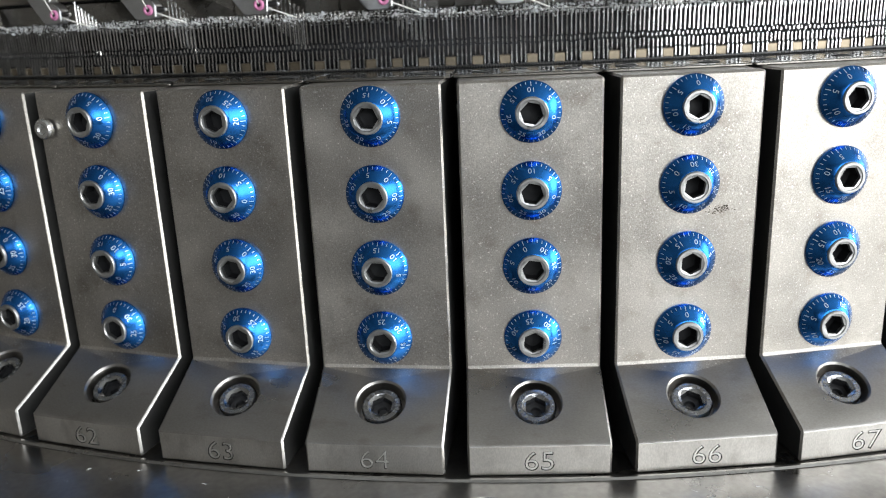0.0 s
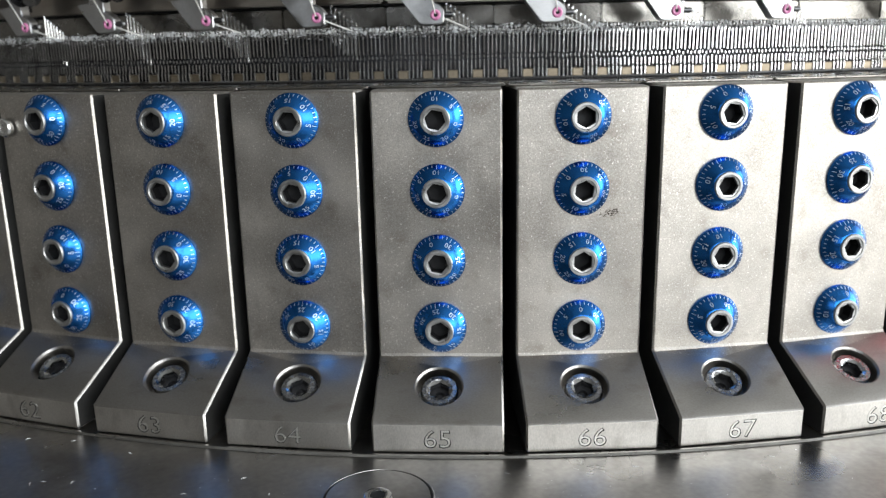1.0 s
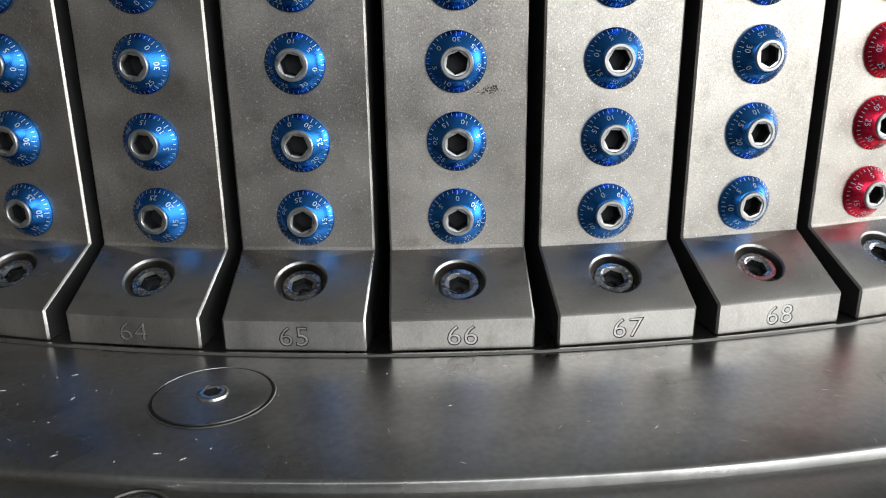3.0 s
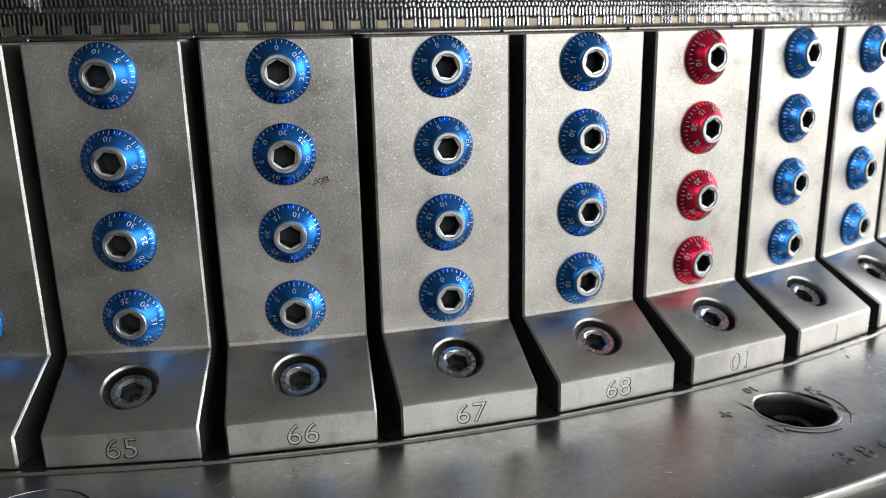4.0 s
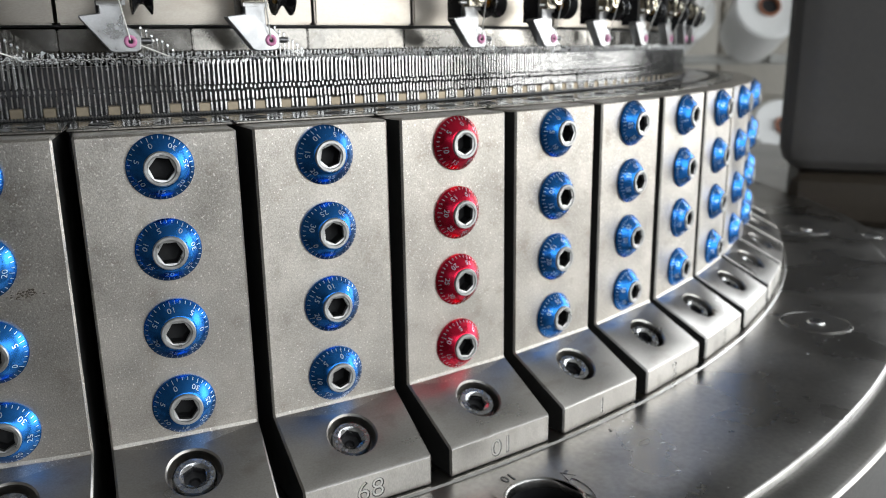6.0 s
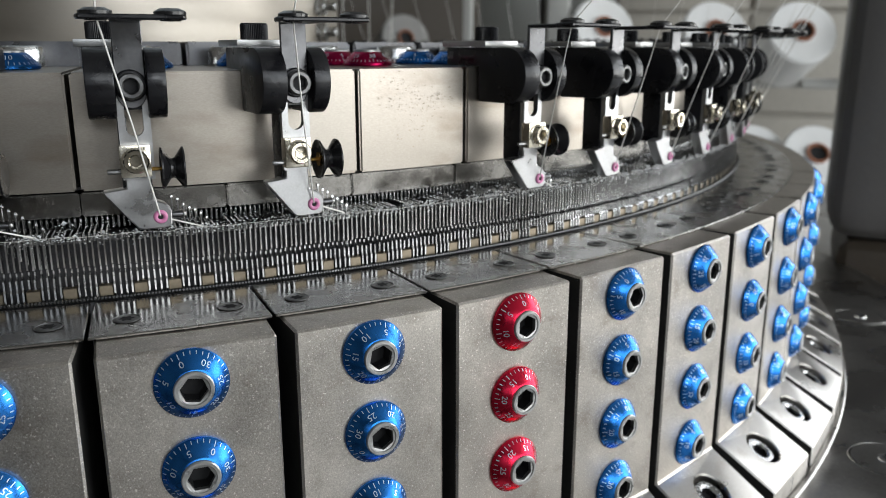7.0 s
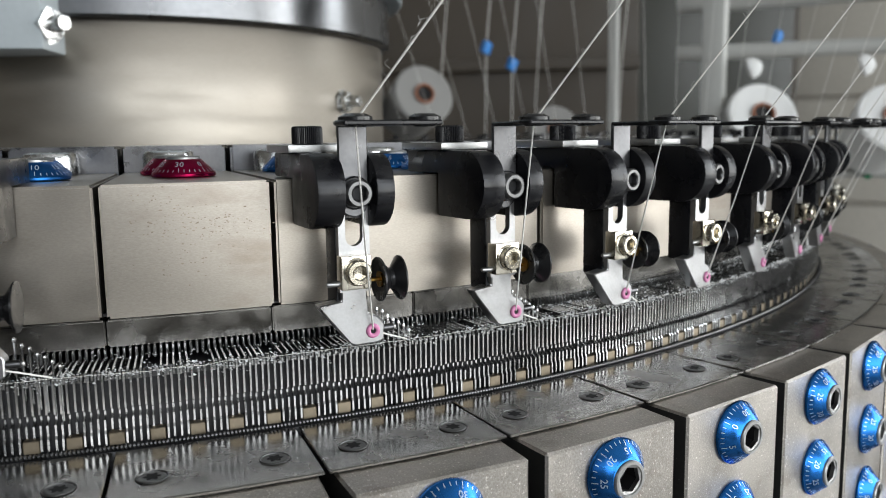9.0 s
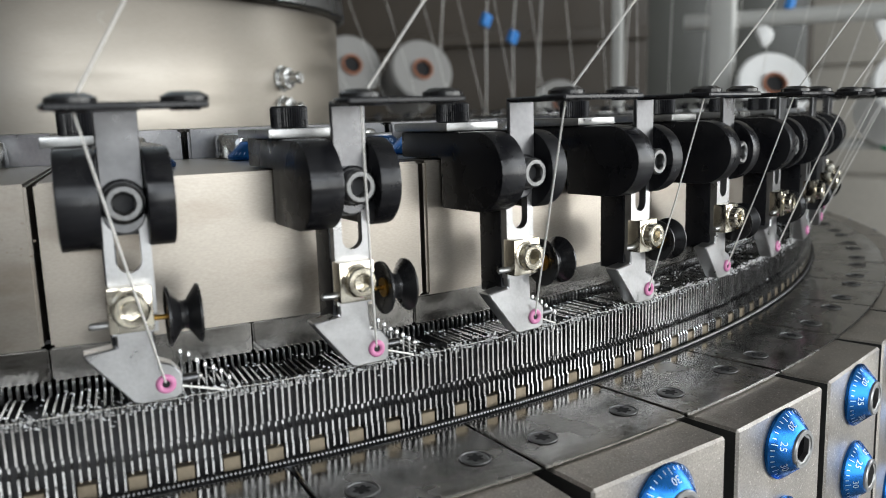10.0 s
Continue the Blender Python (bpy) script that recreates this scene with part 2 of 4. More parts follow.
def lathe_mesh(name, rows, n, mat, smooth=35, hexa=None, knurl=None):
    """Rows (r, z) turned about z; a row with a third value has the hexagon's shape, r then being its inscribed radius."""
    bm = bmesh.new()
    loops = []
    for row in rows:
        r, z = row[0], row[1]
        if r == 0:
            loops.append([bm.verts.new((0, 0, z))])
            continue
        loop = []
        for i in range(n):
            a = 2 * math.pi * i / n
            q = r
            if len(row) > 2 and row[2] == "h":
                q = r / math.cos((math.degrees(a) + 30) % 60 * math.pi / 180 - math.pi / 6)
            if len(row) > 2 and row[2] == "k":
                q = r * (1.0 if i % 2 else 0.94)
            loop.append(bm.verts.new((q * math.cos(a), q * math.sin(a), z)))
        loops.append(loop)
    for a, b in zip(loops, loops[1:]):
        if len(a) == 1 and len(b) == 1:
            continue
        for i in range(n):
            j = (i + 1) % n
            if len(a) == 1:
                bm.faces.new((a[0], b[i], b[j]))
            elif len(b) == 1:
                bm.faces.new((a[i], a[j], b[0]))
            else:
                bm.faces.new((a[i], a[j], b[j], b[i]))
    return mesh_of(bm, name, mat, smooth)


def tube_mesh(name, pts, r, mat, n=6):
    verts, faces = [], []
    pts = [Vector(p) for p in pts]
    for i, p in enumerate(pts):
        d = (pts[min(i + 1, len(pts) - 1)] - pts[max(i - 1, 0)]).normalized()
        s = d.orthogonal().normalized()
        t = d.cross(s)
        for j in range(n):
            a = 2 * math.pi * j / n
            verts.append(p + r * (math.cos(a) * s + math.sin(a) * t))
    for i in range(len(pts) - 1):
        for j in range(n):
            q = (j + 1) % n
            faces.append((i * n + j, i * n + q, (i + 1) * n + q, (i + 1) * n + j))
    return raw_mesh(name, verts, faces, mat, 60)


def text_mesh(name, body, size, depth, mat, bevel=0.0, swell=0.0):
    cu = bpy.data.curves.new(name, "FONT")
    cu.body, cu.size, cu.extrude, cu.bevel_depth, cu.align_x, cu.align_y, cu.offset = body, size, depth, bevel, "CENTER", "CENTER", swell
    cu.resolution_u, cu.space_character = 3, 1.03
    ob = bpy.data.objects.new(name, cu)
    me = bpy.data.meshes.new_from_object(ob)
    bpy.data.objects.remove(ob)
    bpy.data.curves.remove(cu)
    me.materials.clear()
    return finish(me, mat, 40)


def arc_band(name, k0, k1, rows, mat, per=6, smooth=35, closed=False):
    """A band of cross-section rows (r, z) swept round from segment k0 to k1."""
    n = int(round((k1 - k0) * per))
    verts, faces = [], []
    for i in range(n + (0 if closed else 1)):
        a = radians((k0 + (k1 - k0) * i / n - 69) * STEP)
        for r, z in rows:
            verts.append((r * math.sin(a), -r * math.cos(a), z))
    m, count = len(rows), n + (0 if closed else 1)
    for i in range(n):
        j = (i + 1) % count
        for q in range(m - 1):
            faces.append((i * m + q, j * m + q, j * m + q + 1, i * m + q + 1))
    return raw_mesh(name, verts, faces, mat, smooth)


# ---- the hall ----
def wall_with_openings(name, m, w, h, thick, holes, mat):
    """A wall in its own x-z plane from 0 to w and 0 to h, with rectangular openings (x0, x1, z0, z1) of one height."""
    ob = new(name)
    ob.matrix_basis = m
    edges = [0.0]
    for x0, x1, z0, z1 in holes:
        put("wall_panel", box_mesh("wall_panel", (edges[-1], 0, 0), (x0, thick, h), mat), ob)
        put("wall_panel", box_mesh("wall_panel", (x0, 0, 0), (x1, thick, z0), mat), ob)
        put("wall_panel", box_mesh("wall_panel", (x0, 0, z1), (x1, thick, h), mat), ob)
        edges.append(x1)
    put("wall_panel", box_mesh("wall_panel", (edges[-1], 0, 0), (w, thick, h), mat), ob)
    return tagged(ob, "plastered wall closing the factory hall", "wall", kind="structure")


FLOOR, CEIL = -0.95, 3.2
X0, X1, Y0, Y1 = -4.5, 4.5, -4.5, 3.6
tagged(put("floor", box_mesh("floor", (X0, Y0, FLOOR - 0.1), (X1, Y1, FLOOR), FLOORM)), "worn grey concrete factory floor", "floor", kind="structure")
tagged(put("ceiling", box_mesh("ceiling", (X0, Y0, CEIL), (X1, Y1, CEIL + 0.1), CEILM)), "dim unseen factory hall ceiling", "ceiling", kind="structure")
WH = CEIL - FLOOR
wall_with_openings("wall_north", pose(X0, Y1, FLOOR), X1 - X0, WH, 0.2, [], WALLM)
# Unseen wall; its last two openings are added for fill light.
wall_with_openings("wall_south", pose(X1, Y0, FLOOR, 0, 0, 180), X1 - X0, WH, 0.2, [(0.3, 4.3, 0.55, 3.4), (4.5, 5.8, 1.85, 3.4), (6.1, 7.9, 1.85, 3.4)], DIM_UNSEEN)
wall_with_openings("wall_east", pose(X1, Y1, FLOOR, 0, 0, -90), Y1 - Y0, WH, 0.2, [(3.2, 5.2, 0.55, 3.4), (5.6, 7.7, 0.55, 3.4)], WALLM)
# Unseen wall, dimmed to darken reflections on the left.
wall_with_openings("wall_west", pose(X0, Y0, FLOOR, 0, 0, 90), Y1 - Y0, WH, 0.2, [], DIM_UNSEEN)
window_light("window_light_south", look((2.2, Y0 - 0.1, 1.025), (2.2, 0, 1.025)), 4.0, 2.85, 142)
# These two lamps have no known window; added to fill the left blocks.
window_light("window_light_south_high", look((-0.65, Y0 - 0.1, 1.675), (-0.65, 0, 1.675)), 1.3, 1.55, 36)
window_light("window_light_south_far", look((-2.5, Y0 - 0.1, 1.675), (-2.5, 0, 1.675)), 1.8, 1.55, 9)
window_light("window_light_east", look((X1 + 0.1, -0.6, 1.025), (0, -0.6, 1.025)), 2.0, 2.85, 99)
window_light("window_light_east_front", look((X1 + 0.1, -3.05, 1.025), (0, -3.05, 1.025)), 2.1, 2.85, 124)

# ---- machine bed ----
HOLE_K, HOLE_R, HOLE_BORE = 68.9167, 0.5503, 0.0118


def bed_mesh():
    """The bed's top as one swept band, with one round hole let into it."""
    radii = [(0.40, -0.06), (0.40, 0.0), (0.5360, 0.0), (0.5646, 0.0), (0.5852, 0.0), (0.5858, -0.0002), (0.5862, -0.0007), (0.5863, -0.0030)]
    n, m = 69 * 6, len(radii)
    verts, faces = [], []
    for i in range(n):
        a = radians((i / 6 - 69) * STEP)
        verts += [(r * math.sin(a), -r * math.cos(a), z) for r, z in radii]
    c0 = int(round((HOLE_K - 0.25) * 6))
    for i in range(n):
        j = (i + 1) % n
        for q in range(m - 1):
            if q == 2 and i in [(c0 + s) % n for s in range(3)]:
                continue
            faces.append((i * m + q, j * m + q, j * m + q + 1, i * m + q + 1))
    mid = ring(HOLE_K, HOLE_R) @ Vector((0, 0, 0))
    loop = [((c0 + s) % n) * m + 2 for s in range(4)] + [((c0 + s) % n) * m + 3 for s in (3, 2, 1, 0)]
    def angle(v):
        return math.atan2(v[1] - mid.y, v[0] - mid.x)
    outer = sorted(loop, key=lambda q: angle(verts[q]))
    inner = []
    for i in range(40):
        a = -math.pi + 2 * math.pi * (i + 0.5) / 40
        inner.append(len(verts))
        verts.append((mid.x + HOLE_BORE * math.cos(a), mid.y + HOLE_BORE * math.sin(a), 0.0))
    seq = sorted([(angle(verts[q]), 0, q) for q in outer] + [(angle(verts[q]), 1, q) for q in inner])
    o, c = outer[-1], inner[-1]
    for _, kind, q in seq:
        faces.append((o, q, c))
        if kind == 0:
            o = q
        else:
            c = q
    return raw_mesh("bed_plate", verts, faces, BED, 60)


def bed_plate():
    ob = tagged(put("bed_plate", bed_mesh()), "round polished grey steel bed plate with oil stains", "machine bed", kind="structure")
    rim = [(0.5863, -0.0030), (0.5996, -0.0030), (0.6007, -0.0034), (0.6015, -0.0046), (0.6015, -0.028)]
    tagged(put("bed_rim", arc_band("bed_rim", 0, 69, rim, RIM, 6, 30, True)), "turned grey steel outer rim of the machine bed", "machine bed", kind="structure")
    deck = [(0.6015, -0.028), (1.02, -0.028), (1.03, -0.032), (1.03, -0.12), (0.3, -0.12)]
    tagged(put("machine_table", arc_band("machine_table", 0, 69, deck, TABLE, 3, 30, True)), "grey painted round machine table", "machine table", kind="structure")
    lip = [(0.5255, 0.0001), (0.5262, 0.0007), (0.5270, 0.0007), (0.5276, 0.0001)]
    put("lip", arc_band("lip", 0, 69, lip, BED, 8, 30, True), ob, label="thin raised lip")
    return ob


bed = bed_plate()
stand = lathe_mesh("machine_stand", [(0.30, FLOOR), (0.55, FLOOR), (0.55, FLOOR + 0.06), (0.42, FLOOR + 0.10), (0.42, -0.12), (0.30, -0.12)], 48, COLUMN)
tagged(put("machine_stand", stand), "dark grey round stand under the knitting machine", "machine stand", kind="structure")

cap_me = lathe_mesh("disc", [(0.0148, -0.0001), (0.0147, 0.0005), (0.0033, 0.0006), (0.0, 0.0006)], 48, BED, 30)
cap_rim_me = lathe_mesh("rim", [(0.0160, 0.0001), (0.0158, 0.0003), (0.0156, 0.0003), (0.0155, 0.0001)], 48, BED, 30)
cap_gap_me = lathe_mesh("gap", [(0.0156, 0.00015), (0.0147, 0.00015)], 48, RECESS_SHADE, 0)
cap_bore_me = lathe_mesh("bore", [(0.0021, 0.00115, "h"), (0.0, 0.0011)], 24, RECESS_SHADE, 0)
cap_socket_me = lathe_mesh("socket", [(0.0042, 0.0005), (0.0040, 0.0012), (0.0031, 0.0014), (0.0021, 0.0013, "h"), (0.0021, 0.0007, "h"), (0, 0.0007)], 24, CHROME, 30)
hole_me = lathe_mesh("hole", [(0.0127, 0.0001), (0.0126, 0.0002), (0.0120, 0.0002), (0.0117, 0.0), (0.0114, -0.0006), (0.0114, -0.0032)], 40, BED, 30)
hole_deep_me = lathe_mesh("hole_bottom", [(0.0114, -0.0032), (0.0112, -0.0120), (0.0, -0.0120)], 40, RECESS_SHADE, 30)


def bed_caps():
    for i in range(-7, 9):
        if i == 0:
            continue
        c = tagged(put("cover_cap", None, None, ring(68.92 + 4.225 * i, 0.5505)), "round flush steel cover cap with a small socket", "cover cap", "cover caps on the bed plate")
        put("disc", cap_me, c)
        put("rim", cap_rim_me, c)
        put("gap", cap_gap_me, c)
        put("bore", cap_bore_me, put("socket", cap_socket_me, c))


bed_caps()
rim_screw_me = lathe_mesh("rim_screw", [(0.0072, 0.0001), (0.0070, 0.0004), (0.0067, 0.0005), (0.0064, 0.0001)], 32, RIM)
# Flat dark annulus stands in for a well's shade; the rim has no hole.
rim_well_shade_me = lathe_mesh("well", [(0.0065, 0.00015), (0.0054, 0.0001)], 32, RECESS_SHADE, 0)
rim_head_me = lathe_mesh("head", [(0.0055, 0.0001), (0.0054, 0.0006), (0.0050, 0.0009), (0.0034, 0.0009), (0.0029, 0.0006, "h"), (0.0029, 0.0002, "h")], 24, HEAD)
rim_bore_me = lathe_mesh("bore", [(0.0029, 0.0003, "h"), (0.0015, 0.00025), (0.0, 0.0002)], 24, GREYCAP, 0)
for i in range(-7, 9):
    rs = tagged(put("rim_screw", rim_screw_me, None, ring(64.67 + 4.225 * i, 0.5937, 0, -0.0029)), "steel socket screw on the bed rim with a dark ring for its well", "screw", "screws in the bed rim")
    put("well", rim_well_shade_me, rs)
    put("bore", rim_bore_me, put("head", rim_head_me, rs))

# ---- adjusting dials ----
dial_me = lathe_mesh("dial", [(0.0085, 0.0), (0.0087, 0.0003), (0.0087, 0.0009), (0.0084, 0.0013), (0.0051, 0.0046), (0.0046, 0.0048), (0.0046, 0.0040)], 40, BLUE, 25)
socket_me = lathe_mesh("socket", [(0.00465, 0.0047), (0.00465, 0.0053), (0.0044, 0.0056), (0.0037, 0.0056), (0.0035, 0.0053), (0.00285, 0.0052, "h"), (0.00285, 0.0040, "h")], 24, SOCKET, 30)
bore_me = lathe_mesh("bore", [(0.00285, 0.0040, "h"), (0.00285, 0.0004, "h"), (0, 0.0003)], 24, RECESS_SHADE, 0)


def marks_mesh():
    """Tick marks and figures on the dial's cone: 0 to 30 in fives, tops towards the middle."""
    verts, faces = [], []
    slope = math.atan2(0.0033, 0.0033)
    def on_cone(a, s, side, lift=0.00005):
        r, z = 0.0084 - s * math.cos(slope) + lift * math.sin(slope), 0.0013 + s * math.sin(slope) + lift * math.cos(slope)
        return ((r * math.cos(a) - side * math.sin(a)), (r * math.sin(a) + side * math.cos(a)), z)
    for i in range(35):
        a = math.pi / 2 + 2 * math.pi * i / 35
        long = 0.00165 if i % 5 == 0 else 0.00105
        b = len(verts)
        for s, side in ((0.0001, -0.00009), (0.0001, 0.00009), (long, 0.00009), (long, -0.00009)):
            verts.append(on_cone(a, s, side))
        faces.append((b, b + 1, b + 2, b + 3))
    for i in range(7):
        a = math.pi / 2 + 2 * math.pi * i / 7
        me = text_mesh("figure", str(i * 5), 0.0024, 0.0, MARK)
        b = len(verts)
        for v in me.vertices:
            verts.append(on_cone(a, 0.0029 + v.co.y, -v.co.x * -1.0, 0.00006))
        faces += [tuple(b + q for q in p.vertices) for p in me.polygons]
        bpy.data.meshes.remove(me)
    return raw_mesh("scale", verts, faces, MARK)


marks_me = marks_mesh()


def add_dial(parent, m, mat=None, label=""):
    d = put("dial", dial_me, parent, m, label)
    put("socket", socket_me, d)
    put("bore", bore_me, d)
    put("scale", marks_me, d)["kind"] = "stuff"
    if mat:
        d.material_slots[0].link = "OBJECT"
        d.material_slots[0].material = mat
    return d


# ---- lower cam blocks ----
HALF, FACE = 0.0205, 0.500
SLOPE_A, SLOPE_B = Vector((0, -0.525, 0.0102)), Vector((0, -0.5003, 0.0233))


def block_mesh():
    out = [(-0.5245, 0.0002), (-0.5245, 0.0102), (-0.5003, 0.0233), (-0.500, 0.1100), (-0.462, 0.1100), (-0.462, 0.0002)]
    bm = bmesh.new()
    a = [bm.verts.new((-HALF, y, z)) for y, z in out]
    b = [bm.verts.new((HALF, y, z)) for y, z in out]
    bm.faces.new(a)
    bm.faces.new(b[::-1])
    for i in range(len(a)):
        j = (i + 1) % len(a)
        bm.faces.new((a[j], a[i], b[i], b[j]))
    bmesh.ops.recalc_face_normals(bm, faces=bm.faces[:])
    bmesh.ops.bevel(bm, geom=bm.edges[:], offset=0.0006, segments=1, affect="EDGES")
    nrm = Vector((0, -0.469, 0.883))
    face = max((f for f in bm.faces if f.normal.dot(nrm) > 0.98), key=lambda f: f.calc_area())
    corners = [v for v in face.verts]
    bmesh.ops.delete(bm, geom=[face], context="FACES_ONLY")
    mid = SLOPE_A.lerp(SLOPE_B, 0.53)
    up = (SLOPE_B - SLOPE_A).normalized()
    side = Vector((1, 0, 0))
    n = 32
    def circle(r, depth):
        return [bm.verts.new(mid + r * math.cos(2 * math.pi * i / n + math.pi / 4) * side + r * math.sin(2 * math.pi * i / n + math.pi / 4) * up - depth * nrm) for i in range(n)]
    rims = [circle(0.0079, 0.0), circle(0.0074, 0.0006), circle(0.0074, 0.0065)]
    for p, q in zip(rims, rims[1:]):
        for i in range(n):
            bm.faces.new((p[i], p[(i + 1) % n], q[(i + 1) % n], q[i]))
    bm.faces.new(rims[-1])
    quad = []
    for sx, sy in ((1, 1), (-1, 1), (-1, -1), (1, -1)):
        quad.append(max(corners, key=lambda v: sx * (v.co - mid).dot(side) + sy * (v.co - mid).dot(up)))
    for s in range(4):
        arc = [rims[0][(s * 8 + i) % n] for i in range(9)]
        for i in range(8):
            bm.faces.new((quad[s] if i < 4 else quad[(s + 1) % 4], arc[i], arc[i + 1]))
        bm.faces.new((quad[s], arc[4], quad[(s + 1) % 4]))
    for v in bm.verts:
        v.co.y += FACE
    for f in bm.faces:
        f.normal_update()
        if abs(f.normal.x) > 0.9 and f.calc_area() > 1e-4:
            # Big side faces take the dark colour that carries the gaps' shade.
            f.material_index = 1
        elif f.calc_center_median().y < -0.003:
            # The upright front gets the lit steel, the slope the shaded one.
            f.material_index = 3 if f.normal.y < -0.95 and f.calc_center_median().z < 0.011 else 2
    return mesh_of(bm, "body", [BLOCK, SHADED_SIDE, GROUND, LIT_FRONT], 30), mid, nrm


body_me, slope_mid, slope_nrm = block_mesh()
head_me = lathe_mesh("clamp_screw", [(0.0061, -0.0065), (0.0061, -0.0025), (0.0056, -0.0018), (0.0042, -0.0018), (0.0038, -0.0021), (0.0030, -0.0024, "h"), (0.0030, -0.0034, "h")], 36, HEAD, 30)
# The bore's dark colour stands for the shade inside the hexagon.
head_bore_me = lathe_mesh("bore", [(0.0030, -0.0034, "h"), (0.0030, -0.0050, "h"), (0.0016, -0.0052), (0.0013, -0.0062), (0.0, -0.0063)], 24, SLOT_SHADE, 0)
clamp_m = Matrix.Translation(slope_mid + Vector((0, FACE, 0))) @ Vector((0, 0, 1)).rotation_difference(slope_nrm).to_matrix().to_4x4()


def stamp_bars():
    """Tiny worn stamping round the screw head, as plain bars."""
    verts, faces = [], []
    for i in range(14):
        if i in (3, 4, 10, 11, 12):
            continue
        a, w = 2 * math.pi * i / 14, 0.0004
        b = len(verts)
        for r, s in ((0.0044, -w), (0.0044, w), (0.0053, w), (0.0053, -w)):
            verts.append((r * math.cos(a) - s * math.sin(a), r * math.sin(a) + s * math.cos(a), -0.00176))
        faces.append((b, b + 1, b + 2, b + 3))
    return raw_mesh("stamping", verts, faces, SILVER)


stamp_me = stamp_bars()
TOPZ = 0.1110


def plate_mesh():
    """The cover plate on a block: a slice of a ring, nearly touching its neighbours."""
    verts = []
    bm = bmesh.new()
    a0 = PITCH / 2 - 0.0009
    loop = []
    for r, s in ((0.4595, -1), (0.4595, 0), (0.4595, 1), (0.4885, 1), (0.4885, 0), (0.4885, -1)):
        loop.append((r * math.sin(a0 * s), FACE - r * math.cos(a0 * s)))
    lo = [bm.verts.new((x, y, 0.1101)) for x, y in loop]
    hi = [bm.verts.new((x, y, TOPZ)) for x, y in loop]
    bm.faces.new(hi)
    bm.faces.new(lo[::-1])
    for i in range(6):
        j = (i + 1) % 6
        bm.faces.new((lo[i], lo[j], hi[j], hi[i]))
    bmesh.ops.recalc_face_normals(bm, faces=bm.faces[:])
    bmesh.ops.bevel(bm, geom=bm.edges[:], offset=0.00025, segments=1, affect="EDGES")
    return mesh_of(bm, "cover_plate", PLATE, 30)


plate_me = plate_mesh()


def torx_mesh():
    """A countersunk screw head with a six-lobed recess and a thin seat ring."""
    rows = [(0.0041, 0.00015), (0.0039, 0.0004), (0.0037, 0.0003), (0.0036, 0.0001), (0.0033, 0.0002), (0.0027, 0.00025)]
    me_rows = rows + [(0.0026, 0.00022)]
    return lathe_mesh("plate_screw", me_rows, 24, GREYCAP, 30)


def star_mesh():
    # Flat dark star in place of the shade inside the screw's recess.
    verts, faces = [(0, 0, 0.00027)], []
    n = 24
    for i in range(n):
        a = 2 * math.pi * i / n
        r = 0.0019 + 0.0005 * math.cos(6 * a)
        verts.append((r * math.cos(a), r * math.sin(a), 0.00030))
    faces = [(0, 1 + i, 1 + (i + 1) % n) for i in range(n)]
    return raw_mesh("recess", verts, faces, RECESS_SHADE)


torx_me, star_me = torx_mesh(), star_mesh()
fill_me = lathe_mesh("seat", [(0.0027, 0.00024), (0.0, 0.00022)], 24, GREYCAP, 0)
ROWS_Z = (0.1011, 0.0785, 0.0558, 0.0331)
DIAL_OUT = Matrix.Rotation(radians(90), 4, "X")


def add_plate(parent):
    plate = put("cover_plate", plate_me, parent)
    for s in (-1, 1):
        sc = put("plate_screw", torx_me, plate, Matrix.Translation((s * 0.4773 * math.sin(radians(1.533)), FACE - 0.4773 * math.cos(radians(1.533)), TOPZ)) @ Matrix.Scale(0.84, 4))
        put("seat", fill_me, sc)
        put("recess", star_me, sc)


def cam_block():
    base = put("cam_block", None, None, ring(69, FACE))
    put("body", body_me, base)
    for z in ROWS_Z:
        add_dial(base, Matrix.Translation((0, 0.0, z)) @ DIAL_OUT)
    sc = put("clamp_screw", head_me, base, clamp_m)
    put("stamping", stamp_me, sc)
    put("bore", head_bore_me, sc)
    add_plate(base)
    return base


def engraved(me, word, spot):
    """A copy of a block's body with its number cut half a millimetre deep into the front."""
    cut_me = text_mesh("cutter", word, 0.0084, 0.0006, SHADED_SIDE, 0.0, 0.0 if "4" in word else 0.00014)
    # Groove walls get the dark side colour in place of their shadow edges.
    cut_me.polygons.foreach_set("material_index", [1] * len(cut_me.polygons))
    bm = bmesh.new()
    bm.from_mesh(cut_me)
    bmesh.ops.remove_doubles(bm, verts=bm.verts[:], dist=1e-7)
    bmesh.ops.transform(bm, matrix=spot, verts=bm.verts[:])
    bm.to_mesh(cut_me)
    bm.free()
    a, b = new("carved", me), new("cutter", cut_me)
    mod = a.modifiers.new("cut", "BOOLEAN")
    mod.object, mod.operation, mod.solver = b, "DIFFERENCE", "EXACT"
    bpy.context.view_layer.update()
    out = bpy.data.meshes.new_from_object(a.evaluated_get(bpy.context.evaluated_depsgraph_get()))
    for o in (a, b):
        bpy.data.objects.remove(o)
    bpy.data.meshes.remove(cut_me)
    out.set_sharp_from_angle(angle=radians(30))
    for p in out.polygons:
        if p.normal.y < -0.99 and p.center.z < 0.011:
            p.use_smooth = False
    return out


first = cam_block()
tagged(first, "steel cam block with four blue dials", "cam block", "cam blocks round the machine")
